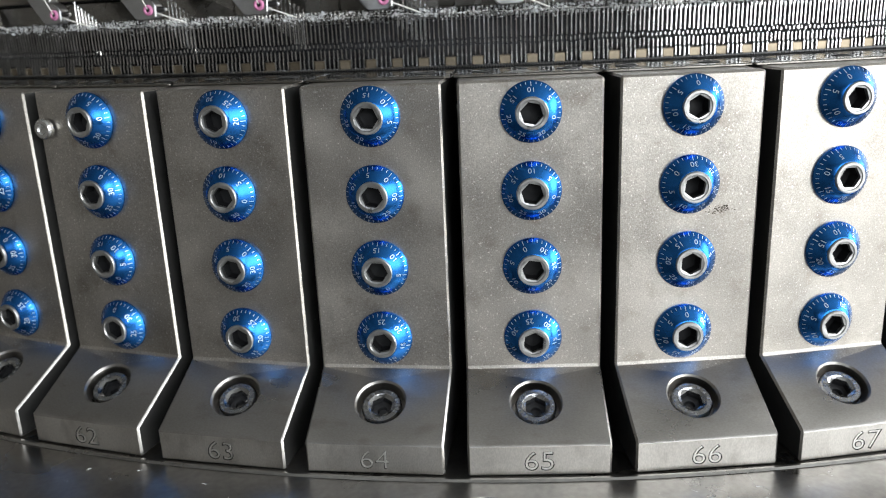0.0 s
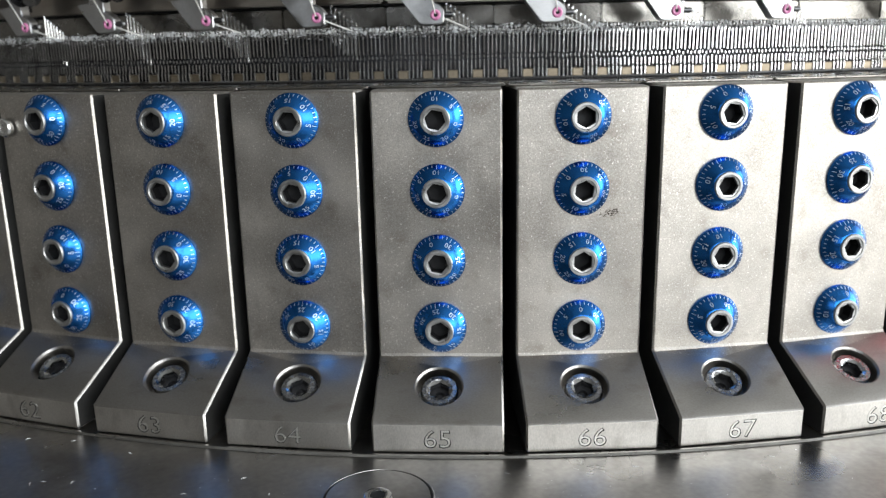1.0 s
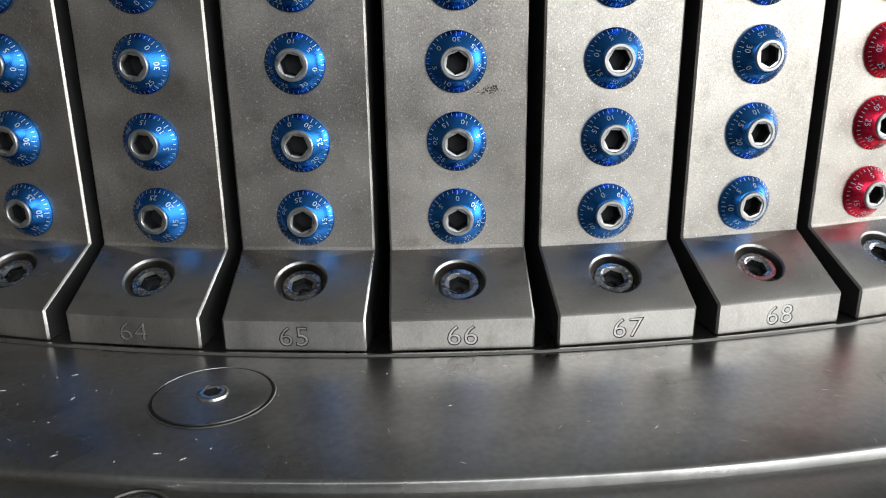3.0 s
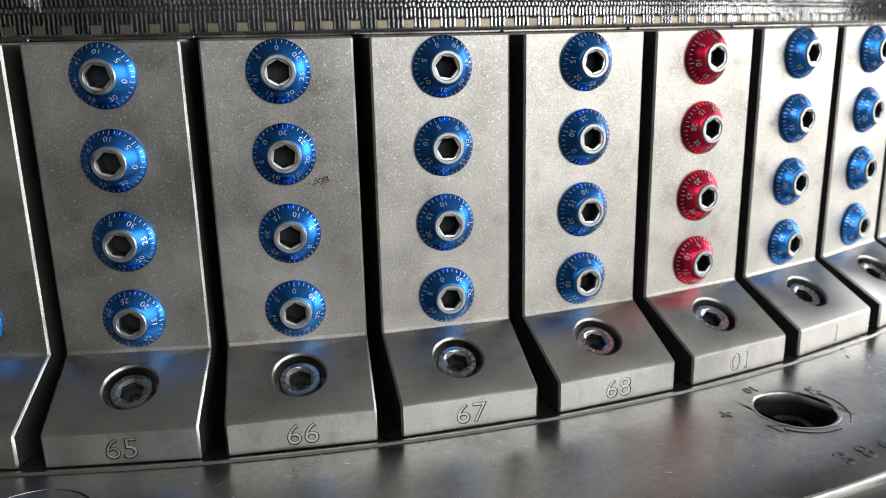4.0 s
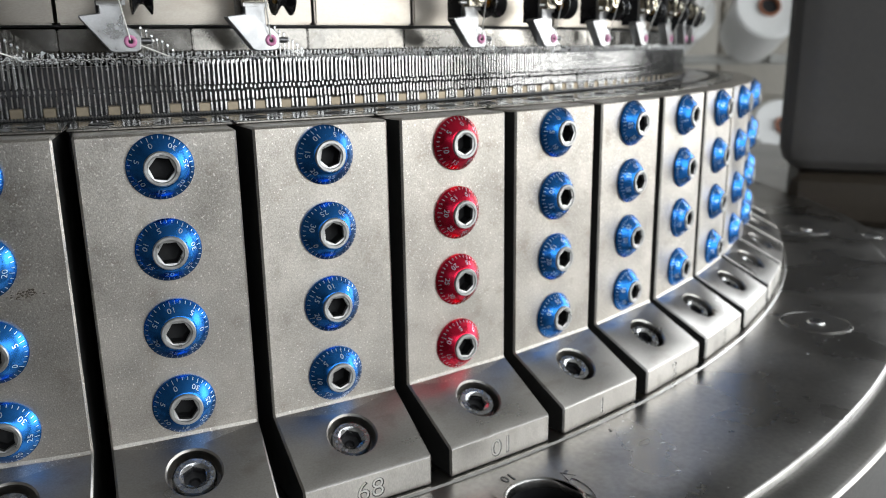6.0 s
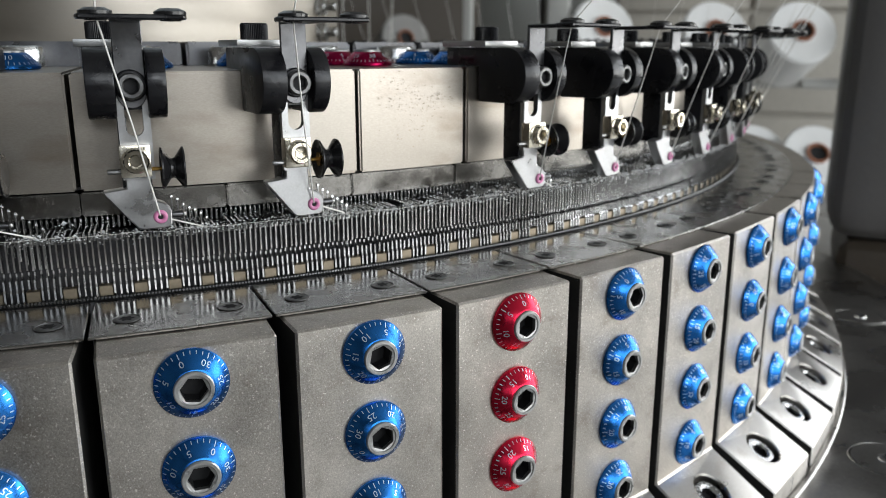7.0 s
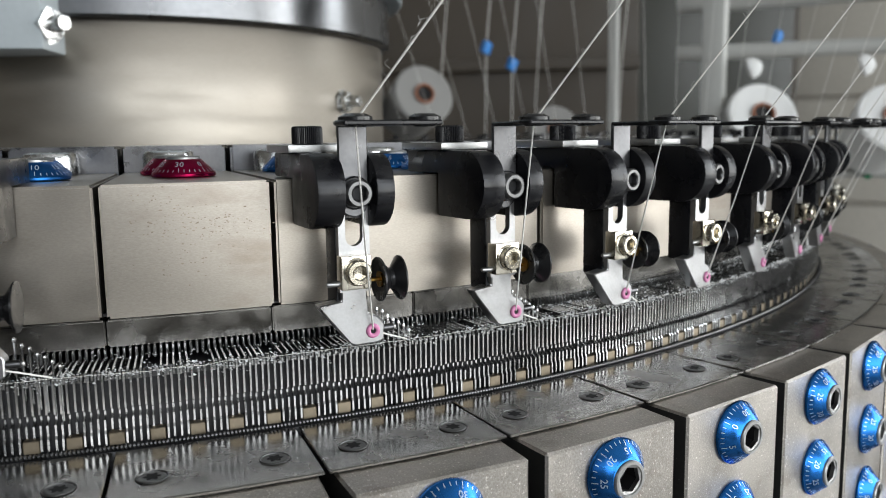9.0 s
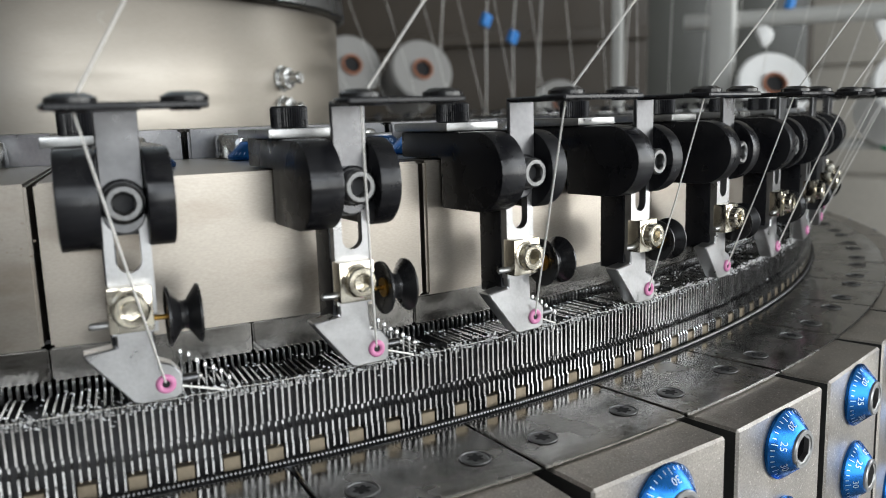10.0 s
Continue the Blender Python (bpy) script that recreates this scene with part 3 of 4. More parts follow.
# value that stands at the top of each dial of the front blocks
TOPS = {62: (8, 3, 14, 0), 63: (29, 10, 4, 29), 64: (15, 4, 15, 25), 65: (10, 10, 33, 24), 66: (0, 30, 12, 0), 67: (33, 3, 9, 33), 68: (7, 23, 9, 1), 69: (0, 12, 17, 4), 70: (32, 4, 11, 24), 71: (16, 9, 21, 3)}
blocks = {}
for n in range(69):
    k = 69 + n if n < 35 else n
    ob = first if n == 0 else copy_thing(first, ring(k, FACE))
    blocks[k] = ob
for k, ob in blocks.items():
    n = k - 69 if k >= 69 else k
    dials = [c for c in ob.children if c.name.startswith("dial")]
    for i, d in enumerate(dials):
        top = TOPS[k][i] if k in TOPS else random.uniform(0, 35)
        d.matrix_basis = Matrix.Translation((0, 0, ROWS_Z[i])) @ DIAL_OUT @ Matrix.Rotation(-2 * math.pi * top / 35, 4, "Z")
        if k == 69:
            d.material_slots[0].link = "OBJECT"
            d.material_slots[0].material = RED
            d["label"] = "red anodised dial with engraved scale"
    if k == 69:
        ob["label"] = "steel cam block with four red dials"
    word, spot = "01" if n == 0 else str(n), Matrix.Translation((0, FACE - 0.5245, 0.0046)) @ DIAL_OUT @ Matrix.Diagonal((1.08, 1.0, 1.0, 1.0))
    near = 60 < k < 77
    # Bright strokes stand for the light that the engraved edges catch.
    floor_me = text_mesh("engraved_number", word, 0.0084, 0.00012, LIT_STROKE, 0.00004, -0.00017)
    put("engraved_number", floor_me, ob, spot @ Matrix.Translation((0, 0, -0.00022 if near else 0.00003)))
    if near:
        body = next(c for c in ob.children if c.name.startswith("body"))
        body.data = engraved(body_me, word, spot)

# a lone screw beside one block's top dial
lone_me = lathe_mesh("lone_screw", [(0.0033, 0), (0.0033, 0.0012), (0.0028, 0.0018), (0.0017, 0.0018), (0.0013, 0.0014, "h"), (0, 0.0012)], 24, CHROME)
tagged(put("small_screw", lone_me, None, ring(61.62, FACE + 0.001, 0, 0.0985) @ DIAL_OUT), "small round steel screw on a block edge", "screw")


def flecks(name, w, h, count, size, mat, lift=0.00004, seed=3):
    """Small ragged flakes of dirt, wear or painted sparkle in one patch, in the patch's x-y plane, thickest in the
    middle.
    """
    rnd = random.Random(seed)
    verts, faces = [], []
    for _ in range(count):
        cx, cy = rnd.gauss(0, w / 2), rnd.gauss(0, h / 2)
        s, a0, b0 = rnd.uniform(0.3, 1.0) * size, rnd.uniform(0, 6), len(verts)
        n = 6
        for i in range(n):
            a = a0 + 2 * math.pi * i / n
            q = s * rnd.uniform(0.4, 1.1)
            verts.append((cx + q * math.cos(a) * 1.4, cy + q * math.sin(a) * 0.8, lift))
        faces.append(tuple(range(b0, b0 + n)))
    return raw_mesh(name, verts, faces, mat)


def stain_on_block(k, u, z, w, h, count, size, mat, seed, label="dark smudge of grime"):
    ob = put("stain", flecks("stain", w, h, count, size, mat, seed=seed), blocks[k], Matrix.Translation((u, -0.00346 * (0.11 - z), z)) @ Matrix.Rotation(radians(89.802), 4, "X"), label)
    ob["kind"] = "stuff"


stain_on_block(66, 0.0098, 0.0705, 0.0032, 0.0012, 60, 0.00040, GRIME, 5)
stain_on_block(70, -0.012, 0.062, 0.006, 0.003, 40, 0.00022, PITS, 6)
stain_on_block(71, -0.013, 0.085, 0.004, 0.010, 40, 0.00022, PITS, 7)
stain_on_block(72, 0.010, 0.050, 0.004, 0.012, 30, 0.00020, PITS, 8)
# Bright flakes painted on as the glints of the blasted faces.
for i, k in enumerate(range(61, 76)):
    stain_on_block(k, random.uniform(-0.01, 0.01), random.uniform(0.03, 0.10), 0.016, 0.030, 70, 0.00011, SOCKET, 20 + i, "tiny bright flecks painted on as metal sparkle")

# small bright wear marks and scratches on the sloping feet
slope_turn = Vector((0, 0, 1)).rotation_difference(slope_nrm).to_matrix().to_4x4()
for i, k in enumerate(range(62, 73)):
    for side in (-1, 1):
        spot = Matrix.Translation(slope_mid + Vector((side * 0.0138, FACE, 0))) @ slope_turn @ Matrix.Rotation(radians(20 + 37 * i), 4, "Z")
        put("wear_mark", flecks("wear_mark", 0.0042, 0.0042, 14, 0.00016, SOCKET, seed=90 + 2 * i + side), blocks[k], spot, "tiny bright scratches")["kind"] = "stuff"

# dust and short fibres lying on the bed
dv, df = [], []
rnd = random.Random(11)
for _ in range(330):
    k, r = rnd.uniform(61, 76), rnd.uniform(0.530, 0.584)
    if abs(k - 68.92) < 0.4 and 0.530 < r < 0.566:
        continue
    c, a = ring(k, r, 0, 0.0001) @ Vector((0, 0, 0)), rnd.uniform(0, 6.3)
    ln, wd, b0 = rnd.choice((0.00012, 0.0002, 0.0003, 0.0009)), 0.00008, len(dv)
    d, s = Vector((math.cos(a), math.sin(a), 0)), Vector((-math.sin(a), math.cos(a), 0))
    for q, w_, z in ((-1, -1, 0), (1, -1, 0), (1, 1, 0), (-1, 1, 0), (0, 0, 0.00012)):
        dv.append(c + d * ln * q + s * wd * w_ + Vector((0, 0, z)))
    df += [(b0, b0 + 1, b0 + 4), (b0 + 1, b0 + 2, b0 + 4), (b0 + 2, b0 + 3, b0 + 4), (b0 + 3, b0, b0 + 4)]
tagged(put("dust", raw_mesh("dust", dv, df, LINT)), "pale dust specks and short fibres on the bed", "dust", kind="stuff")

# ---- engraved marks and the open socket on the bed ----
socket_hole = tagged(put("bed_socket", None, None, ring(HOLE_K, HOLE_R)), "open round socket hole with a dark bolt inside", "socket hole")
put("wall", hole_me, socket_hole)
# The bottom's colour carries the shade of the open hole.
put("hole_bottom", hole_deep_me, socket_hole, None, "bottom darkened for shade in the hole")
put("inner_bolt", lathe_mesh("inner_bolt", [(0.0070, -0.0119), (0.0070, -0.0060), (0.0064, -0.0052), (0.0046, -0.0052), (0.0036, -0.0056, "h"), (0.0036, -0.0100, "h"), (0, -0.0100)], 24, BLACKOX), socket_hole)


def bed_writing(body, k, r, size, turn=0.0):
    return put("engraving", text_mesh("engraving", body, size, 0.00003, DARKSTEEL, 0.00010), bed, ring(k, r, 0, 0.0001) @ Matrix.Rotation(radians(turn), 4, "Z"))


for i, ch in enumerate("3869"):
    bed_writing(ch, 68.70 + i * 0.150, 0.5770, 0.0088)
bed_writing("01", 68.88, 0.5350, 0.0050)
bed_writing("+", 68.50, 0.5445, 0.0080, 15)
bed_writing("-", 69.22, 0.5420, 0.0090, 25)
bed_writing("-", 69.88, 0.5327, 0.0060, 60)


def arrow(k0, k1, r0):
    pts, c = [], ring(HOLE_K, HOLE_R) @ Vector((0, 0, 0))
    out = []
    for i in range(13):
        a = radians(k0 + (k1 - k0) * i / 12)
        out.append(c + Vector((r0 * math.cos(a), r0 * math.sin(a), 0.00015)))
    put("engraving", tube_mesh("engraving", out, 0.00016, DARKSTEEL, 5), bed)
    tip, d = out[-1], (out[-1] - out[-2]).normalized()
    s = Vector((-d.y, d.x, 0))
    head = [tip + 0.0020 * s, tip + 0.0045 * d, tip - 0.0020 * s, tip + 0.0020 * s]
    put("engraving", tube_mesh("engraving", head, 0.00014, DARKSTEEL, 5), bed)


arrow(-85, -150, 0.0150)
arrow(-60, 15, 0.0150)

# ---- needle cylinder ----
def needle_mesh(name, butt, mat):
    """One needle seen edge-on: shank, neck, foot, and a long butt on some."""
    prof = [(-0.4550, 0.1150), (-0.4572, 0.1150), (-0.4576, 0.1156), (-0.4576, 0.1182), (-0.4560, 0.1190), (-0.4560, 0.1199), (-0.4574, 0.1206), (-0.4574, 0.1278), (-0.4568, 0.1286), (-0.4560, 0.1288), (-0.4550, 0.1280)]
    if butt:
        prof = [(-0.4550, 0.1117), (-0.4577, 0.1117), (-0.4580, 0.1123), (-0.4580, 0.1150), (-0.4576, 0.1157)] + prof[3:]
    w = 0.00023
    verts = [(s * w, y, z) for s in (-1, 1) for y, z in prof]
    n = len(prof)
    faces = [tuple(range(n))[::-1], tuple(range(n, 2 * n))] + [(i, (i + 1) % n, n + (i + 1) % n, n + i) for i in range(n)]
    return raw_mesh(name, verts, faces, mat)


def joined(name, me, poses, mat):
    """Many copies of one small mesh in a single one."""
    co = np.array([v.co[:] for v in me.vertices])
    polys = [tuple(p.vertices) for p in me.polygons]
    verts, faces = [], []
    for m in poses:
        a = np.array(m)
        b = len(verts)
        verts += (co @ a[:3, :3].T + a[:3, 3]).tolist()
        faces += [tuple(b + q for q in p) for p in polys]
    return raw_mesh(name, verts, faces, mat)


needle_me, needle_butt_me = needle_mesh("needle", False, NEEDLE), needle_mesh("needle_with_butt", True, NEEDLE)
cyl = tagged(put("needle_cylinder", arc_band("needle_cylinder", 0, 69, [(0.4640, 0.100), (0.4590, 0.1108), (0.4550, 0.1108), (0.4550, 0.1265), (0.4440, 0.1265), (0.4385, 0.1265), (0.4385, 0.1200)], SLOT_SHADE, 8, 30, True)), "dark needle cylinder packed with upright needles", "needle cylinder", kind="structure")
SLOT = 1.0 / 28.0
rest, rest_butt = [], []
for i in range(69 * 28):
    k = 34.5 + i * SLOT
    wob = random.uniform(-0.0001, 0.0001)
    butt = i % 6 < 4
    m = ring(k, 0, wob, random.uniform(-0.00025, 0.00025))
    if 65.2 < k < 75.2:
        put("needle", needle_butt_me if butt else needle_me, cyl, m)
    else:
        (rest_butt if butt else rest).append(m)
tagged(put("needles", joined("needles", needle_me, rest, NEEDLE), cyl), "upright steel knitting needles", kind="stuff")
tagged(put("butted_needles", joined("butted_needles", needle_butt_me, rest_butt, NEEDLE), cyl), "upright steel needles with long butts", kind="stuff")
insert_me = box_mesh("insert", (-0.0018, -0.4576, 0.1118), (0.0018, -0.4552, 0.1148), TAN, 0.0002, 1)
ins = [ring(34.5 + (i + 4.5) * SLOT, 0) for i in range(0, 69 * 28, 6)]
near = [m for m in ins if (m @ Vector((0, -0.457, 0))).y < -0.1 and (m @ Vector((0, -0.457, 0))).x > -0.36]
for m in near:
    put("insert", insert_me, cyl, m)
tagged(put("inserts", joined("inserts", insert_me, [m for m in ins if m not in near], TAN), cyl), "small tan metal spacer inserts", kind="stuff")
coil_me = lathe_mesh("coil", [(0.0, -0.0003), (0.00055, -0.00025), (0.00055, 0.00025), (0.0, 0.0003)], 8, SOCKET, 40)
coil = [ring(34.5 + i / 46.0, 0.4588, 0, 0.1117) @ Matrix.Rotation(radians(60), 4, "Y") for i in range(69 * 46)]
tagged(put("coil_spring", joined("coil_spring", coil_me, coil, GREYCAP), cyl), "fine coiled steel spring lying round the cylinder", kind="stuff")

# radial needles of the dial
flat_prof = [(-0.4566, 0.1272), (-0.4566, 0.1283), (-0.4556, 0.1292), (-0.4445, 0.1292), (-0.4435, 0.1285), (-0.4435, 0.1270)]
w = 0.00022
flat_me = raw_mesh("dial_needle", [(s * w, y, z) for s in (-1, 1) for y, z in flat_prof], [tuple(range(6))[::-1], tuple(range(6, 12))] + [(i, (i + 1) % 6, 6 + (i + 1) % 6, 6 + i) for i in range(6)], NEEDLE)
tooth_me = box_mesh("tooth", (-0.00034, -0.4418, 0.1275), (0.00034, -0.4400, 0.1308), NEEDLE, 0.00018, 1)
flats, teeth = [], []
for i in range(69 * 28):
    k = 34.5 + (i + 0.5) * SLOT
    if i % 19 in (7, 8) or i % 31 in (3, 4, 5):
        m = None
    else:
        m = ring(k, random.uniform(-0.0004, 0.0004), 0, random.uniform(-0.0003, 0.0001)) @ Matrix.Rotation(radians(random.uniform(-1, 1)) * 0.02, 4, "Z")
    near = 66.2 < k < 74.2
    if m and near:
        put("dial_needle", flat_me, cyl, m)
    elif m:
        flats.append(m)
    if near:
        put("tooth", tooth_me, cyl, ring(k))
    else:
        teeth.append(ring(k))
tagged(put("dial_needles", joined("dial_needles", flat_me, flats, NEEDLE), cyl), "flat radial steel needles", kind="stuff")
tagged(put("teeth", joined("teeth", tooth_me, teeth, NEEDLE), cyl), "short upright steel teeth", kind="stuff")


# ---- yarn lying on the needles, and lint ----
def yarn_ring(r, z, jig, thick, name):
    pts = []
    for i in range(69 * 10 + 1):
        k = 34.5 + i / 10
        pts.append(ring(k, r + random.gauss(0, jig), 0, z + random.gauss(0, jig)) @ Vector((0, 0, 0)))
    return tagged(put(name, tube_mesh(name, pts, thick, YARN, 4)), "thin white yarn laid along the needle tips", "yarn")


yarn_ring(0.4572, 0.1287, 0.00018, 0.00007, "laid_yarn")
lint_verts, lint_faces = [], []
TUFTS = [34.5 + (i + 4.5) * SLOT for i in range(0, 69 * 28, 6) if 59 < 34.5 + i * SLOT < 88]
for i in range(11500):
    k = random.uniform(60, 88)
    r, z = (random.uniform(0.4565, 0.4585), random.gauss(0.1285, 0.0008)) if random.random() < 0.55 else (random.uniform(0.445, 0.4585), random.uniform(0.1255, 0.1302))
    if i >= 6500:
        k = random.choice(TUFTS) + random.gauss(0, 0.035)
        r, z = random.gauss(0.4574, 0.0004), random.gauss(0.1290, 0.0006)
        if i % 4 == 0:
            r, z = random.gauss(0.4475, 0.0006), random.gauss(0.1300, 0.0003)
    c = ring(k, r, 0, z) @ Vector((0, 0, 0))
    s, b = random.uniform(0.0001, 0.00035), len(lint_verts)
    if random.random() < 0.12:
        s *= 1.8
    for q in ((1, 0, 0), (-1, 0, 0.5), (0, 1, -0.4), (0, -0.4, 1)):
        lint_verts.append(c + s * Vector([q[j] + random.uniform(-0.4, 0.4) for j in range(3)]))
    lint_faces += [(b, b + 1, b + 2), (b, b + 1, b + 3), (b, b + 2, b + 3), (b + 1, b + 2, b + 3)]
tagged(put("lint", raw_mesh("lint", lint_verts, lint_faces, LINT)), "grey specks of yarn lint among the needles", "lint", kind="stuff")

# ---- upper dial: lower plates, cam blocks, top ----
def ring_block_mesh(name, k_half, r0, r1, z0, z1, mat, gap, bevel, flat=True):
    bm = bmesh.new()
    a0 = PITCH * k_half - gap / r1
    steps = max(1, int(round(k_half * 4)))
    loop = [(r1 * math.sin(a0 * (2 * i / steps - 1)), -r1 * math.cos(a0 * (2 * i / steps - 1))) for i in range(steps + 1)]
    loop += [(r0 * math.sin(a0 * (1 - 2 * i / steps)), -r0 * math.cos(a0 * (1 - 2 * i / steps))) for i in range(steps + 1)]
    lo = [bm.verts.new((x, y, z0)) for x, y in loop]
    hi = [bm.verts.new((x, y, z1)) for x, y in loop]
    bm.faces.new(hi)
    bm.faces.new(lo[::-1])
    for i in range(len(loop)):
        j = (i + 1) % len(loop)
        bm.faces.new((lo[i], lo[j], hi[j], hi[i]))
    bmesh.ops.recalc_face_normals(bm, faces=bm.faces[:])
    edges = [e for e in bm.edges if e.is_manifold and e.calc_face_angle(0) > 0.3]
    bmesh.ops.bevel(bm, geom=edges, offset=bevel, segments=2, affect="EDGES")
    return mesh_of(bm, name, mat, 20)


low_me = ring_block_mesh("needle_cover", 0.5, 0.405, 0.4412, 0.1309, 0.1378, PLATE, 0.00015, 0.0004)
for n in range(69):
    tagged(put("needle_cover", low_me, None, ring(34.96 + n)), "oily steel cover plate over the dial needles", "cover plate", "cover plates over the dial needles")
wide_me = ring_block_mesh("upper_cam_block", 1.0, 0.372, 0.4465, 0.1390, 0.1710, UPPER, 0.0006, 0.0006)
single_me = ring_block_mesh("upper_cam_block", 0.5, 0.372, 0.4465, 0.1390, 0.1710, UPPER, 0.0006, 0.0006)
BLUETOP = "ground steel upper cam block with blue dials"
# Added dark sheet that stands in for the shadow below the upper blocks.
tagged(put("shadow_ring", arc_band("shadow_ring", 0, 69, [(0.39, 0.1372), (0.4400, 0.1384), (0.4400, 0.1392), (0.39, 0.1392)], SLOT_SHADE, 4, 30, True)), "added dark ring for the shadow under the upper cam blocks", "ring", kind="structure")


def top_dials(parent, offsets, mat):
    for u in offsets:
        for r, du in ((0.4130, 0.0008), (0.3945, -0.0022)):
            m = Matrix.Rotation(u * PITCH, 4, "Z") @ Matrix.Translation((du, -r, 0.1712)) @ Matrix.Rotation(random.uniform(0, 6), 4, "Z")
            add_dial(parent, m, mat)


dome_me = lathe_mesh("dome_screw", [(0.0080, 0.0), (0.0080, 0.0050), (0.0074, 0.0064), (0.0062, 0.0068), (0.0054, 0.0060), (0.0050, 0.0030)], 28, CHROME)
dome_bore_me = lathe_mesh("bore", [(0.0053, 0.0058), (0.0030, 0.0030), (0.0, 0.0030)], 24, RECESS_SHADE, 0)
single = tagged(put("upper_cam_block", None, None, ring(68.97)), "ground steel upper cam block with crimson dials", "cam block", "upper cam blocks")
put("body", single_me, single)
top_dials(single, (0.0,), CRIMSON)
for sx, sz, n, sd in ((-0.004, 0.163, 90, 31), (0.008, 0.160, 90, 32), (0.000, 0.152, 40, 33)):
    put("pitting", flecks("pitting", 0.010, 0.006, n, 0.00030, PITS, seed=sd), single, Matrix.Translation((sx, -0.44655, sz)) @ DIAL_OUT, "corroded pits")["kind"] = "stuff"
wide = tagged(put("upper_cam_block", None, None, ring(70.47)), BLUETOP, "cam block", "upper cam blocks")
put("body", wide_me, wide)
top_dials(wide, (-0.5, 0.5), None)
for n in range(1, 34):
    copy_thing(wide, ring(70.47 + 2 * n))
back_me = ring_block_mesh("back_block", 0.5, 0.325, 0.3700, 0.1400, 0.1795, DARKSTEEL, 0.0009, 0.0008)
for n in range(69):
    b = tagged(put("back_block", back_me, None, ring(34.97 + n)), "dark steel block behind the top dials", "dial block", "inner dial blocks")
    ds = put("dome_screw", dome_me, b, Matrix.Translation((-0.002, -0.3785, 0.1712)), "bright hollow-headed screw")
    put("bore", dome_bore_me, ds)
tagged(put("dial_disc", arc_band("dial_disc", 0, 69, [(0.37, 0.1385), (0.33, 0.1385), (0.33, 0.176), (0.10, 0.176)], PLATE, 4, 30, True)), "dark steel disc of the upper dial", "machine part", kind="structure")

# ---- centre drum ----
drum = tagged(put("centre_drum", None), "brushed steel centre drum with a polished ring", "drum")
put("drum_wall", lathe_mesh("drum_wall", [(0.12, 0.176), (0.1700, 0.176), (0.1700, 0.2465), (0.1690, 0.2480), (0.12, 0.2480)], 96, DRUM), drum)
put("drum_ring", lathe_mesh("drum_ring", [(0.12, 0.2481), (0.1745, 0.2481), (0.1760, 0.2495), (0.1760, 0.2790), (0.1745, 0.2805), (0.12, 0.2805)], 96, RINGST), drum, None, "polished steel ring")
put("drum_flange", lathe_mesh("drum_flange", [(0.12, 0.2806), (0.1850, 0.2806), (0.1865, 0.2820), (0.1865, 0.2990), (0.1200, 0.3000)], 96, GREYPAINT), drum, None, "pale grey painted flange")
put("drum_neck", lathe_mesh("drum_neck", [(0.13, 0.285), (0.13, 0.80), (0.0, 0.80)], 64, GREYPAINT), drum)
nut_me = lathe_mesh("nut", [(0.0, 0.0), (0.0090, 0.0), (0.0090, 0.0012), (0.0066, 0.0013, "h"), (0.0066, 0.0068, "h"), (0.0040, 0.0072), (0.0040, 0.0150), (0.0034, 0.0160), (0.0, 0.0160)], 24, CHROME, 30)


def hex_bolt(k, r, z, turn, parent, size=1.0):
    put("hex_bolt", nut_me, parent, ring(k, r, 0, z) @ Matrix.Rotation(radians(turn), 4, "Z") @ DIAL_OUT @ Matrix.Scale(size, 4), "zinc plated hex bolt and nut")


hex_bolt(77.0, 0.1695, 0.2055, 5, drum, 0.85)
hex_bolt(77.0, 0.1695, 0.1880, 5, drum, 0.85)
bracket = tagged(put("drum_bracket", box_mesh("drum_bracket", (-0.055, -0.030, 0.0), (0.0, 0.03, 0.09), GREYPAINT, 0.0015), None, ring(66.45, 0.172, -0.009, 0.2280)), "pale grey painted bracket with a hex bolt", "bracket")
put("hex_bolt", nut_me, bracket, Matrix.Translation((-0.001, -0.022, 0.0125)) @ Matrix.Rotation(radians(-40), 4, "Z") @ Matrix.Rotation(radians(90), 4, "Y") @ Matrix.Scale(1.05, 4), "zinc plated hex bolt and nut")

# ---- yarn feeders ----
def dee(u0, u1, name):
    """A black clamp half: round in front, flat behind, resting on the upper block."""
    c, r = (-0.4610, 0.1686), 0.0089
    out = [(c[0] + r * math.cos(radians(a)), c[1] + r * math.sin(radians(a))) for a in range(90, 271, 10)]
    out += [(-0.4470, 0.1597), (-0.4470, 0.1713), (-0.4300, 0.1713), (-0.4300, 0.1775)]
    return prism_mesh(name, out, u0, u1, "x", BLACKOX, 0.0005, 2)


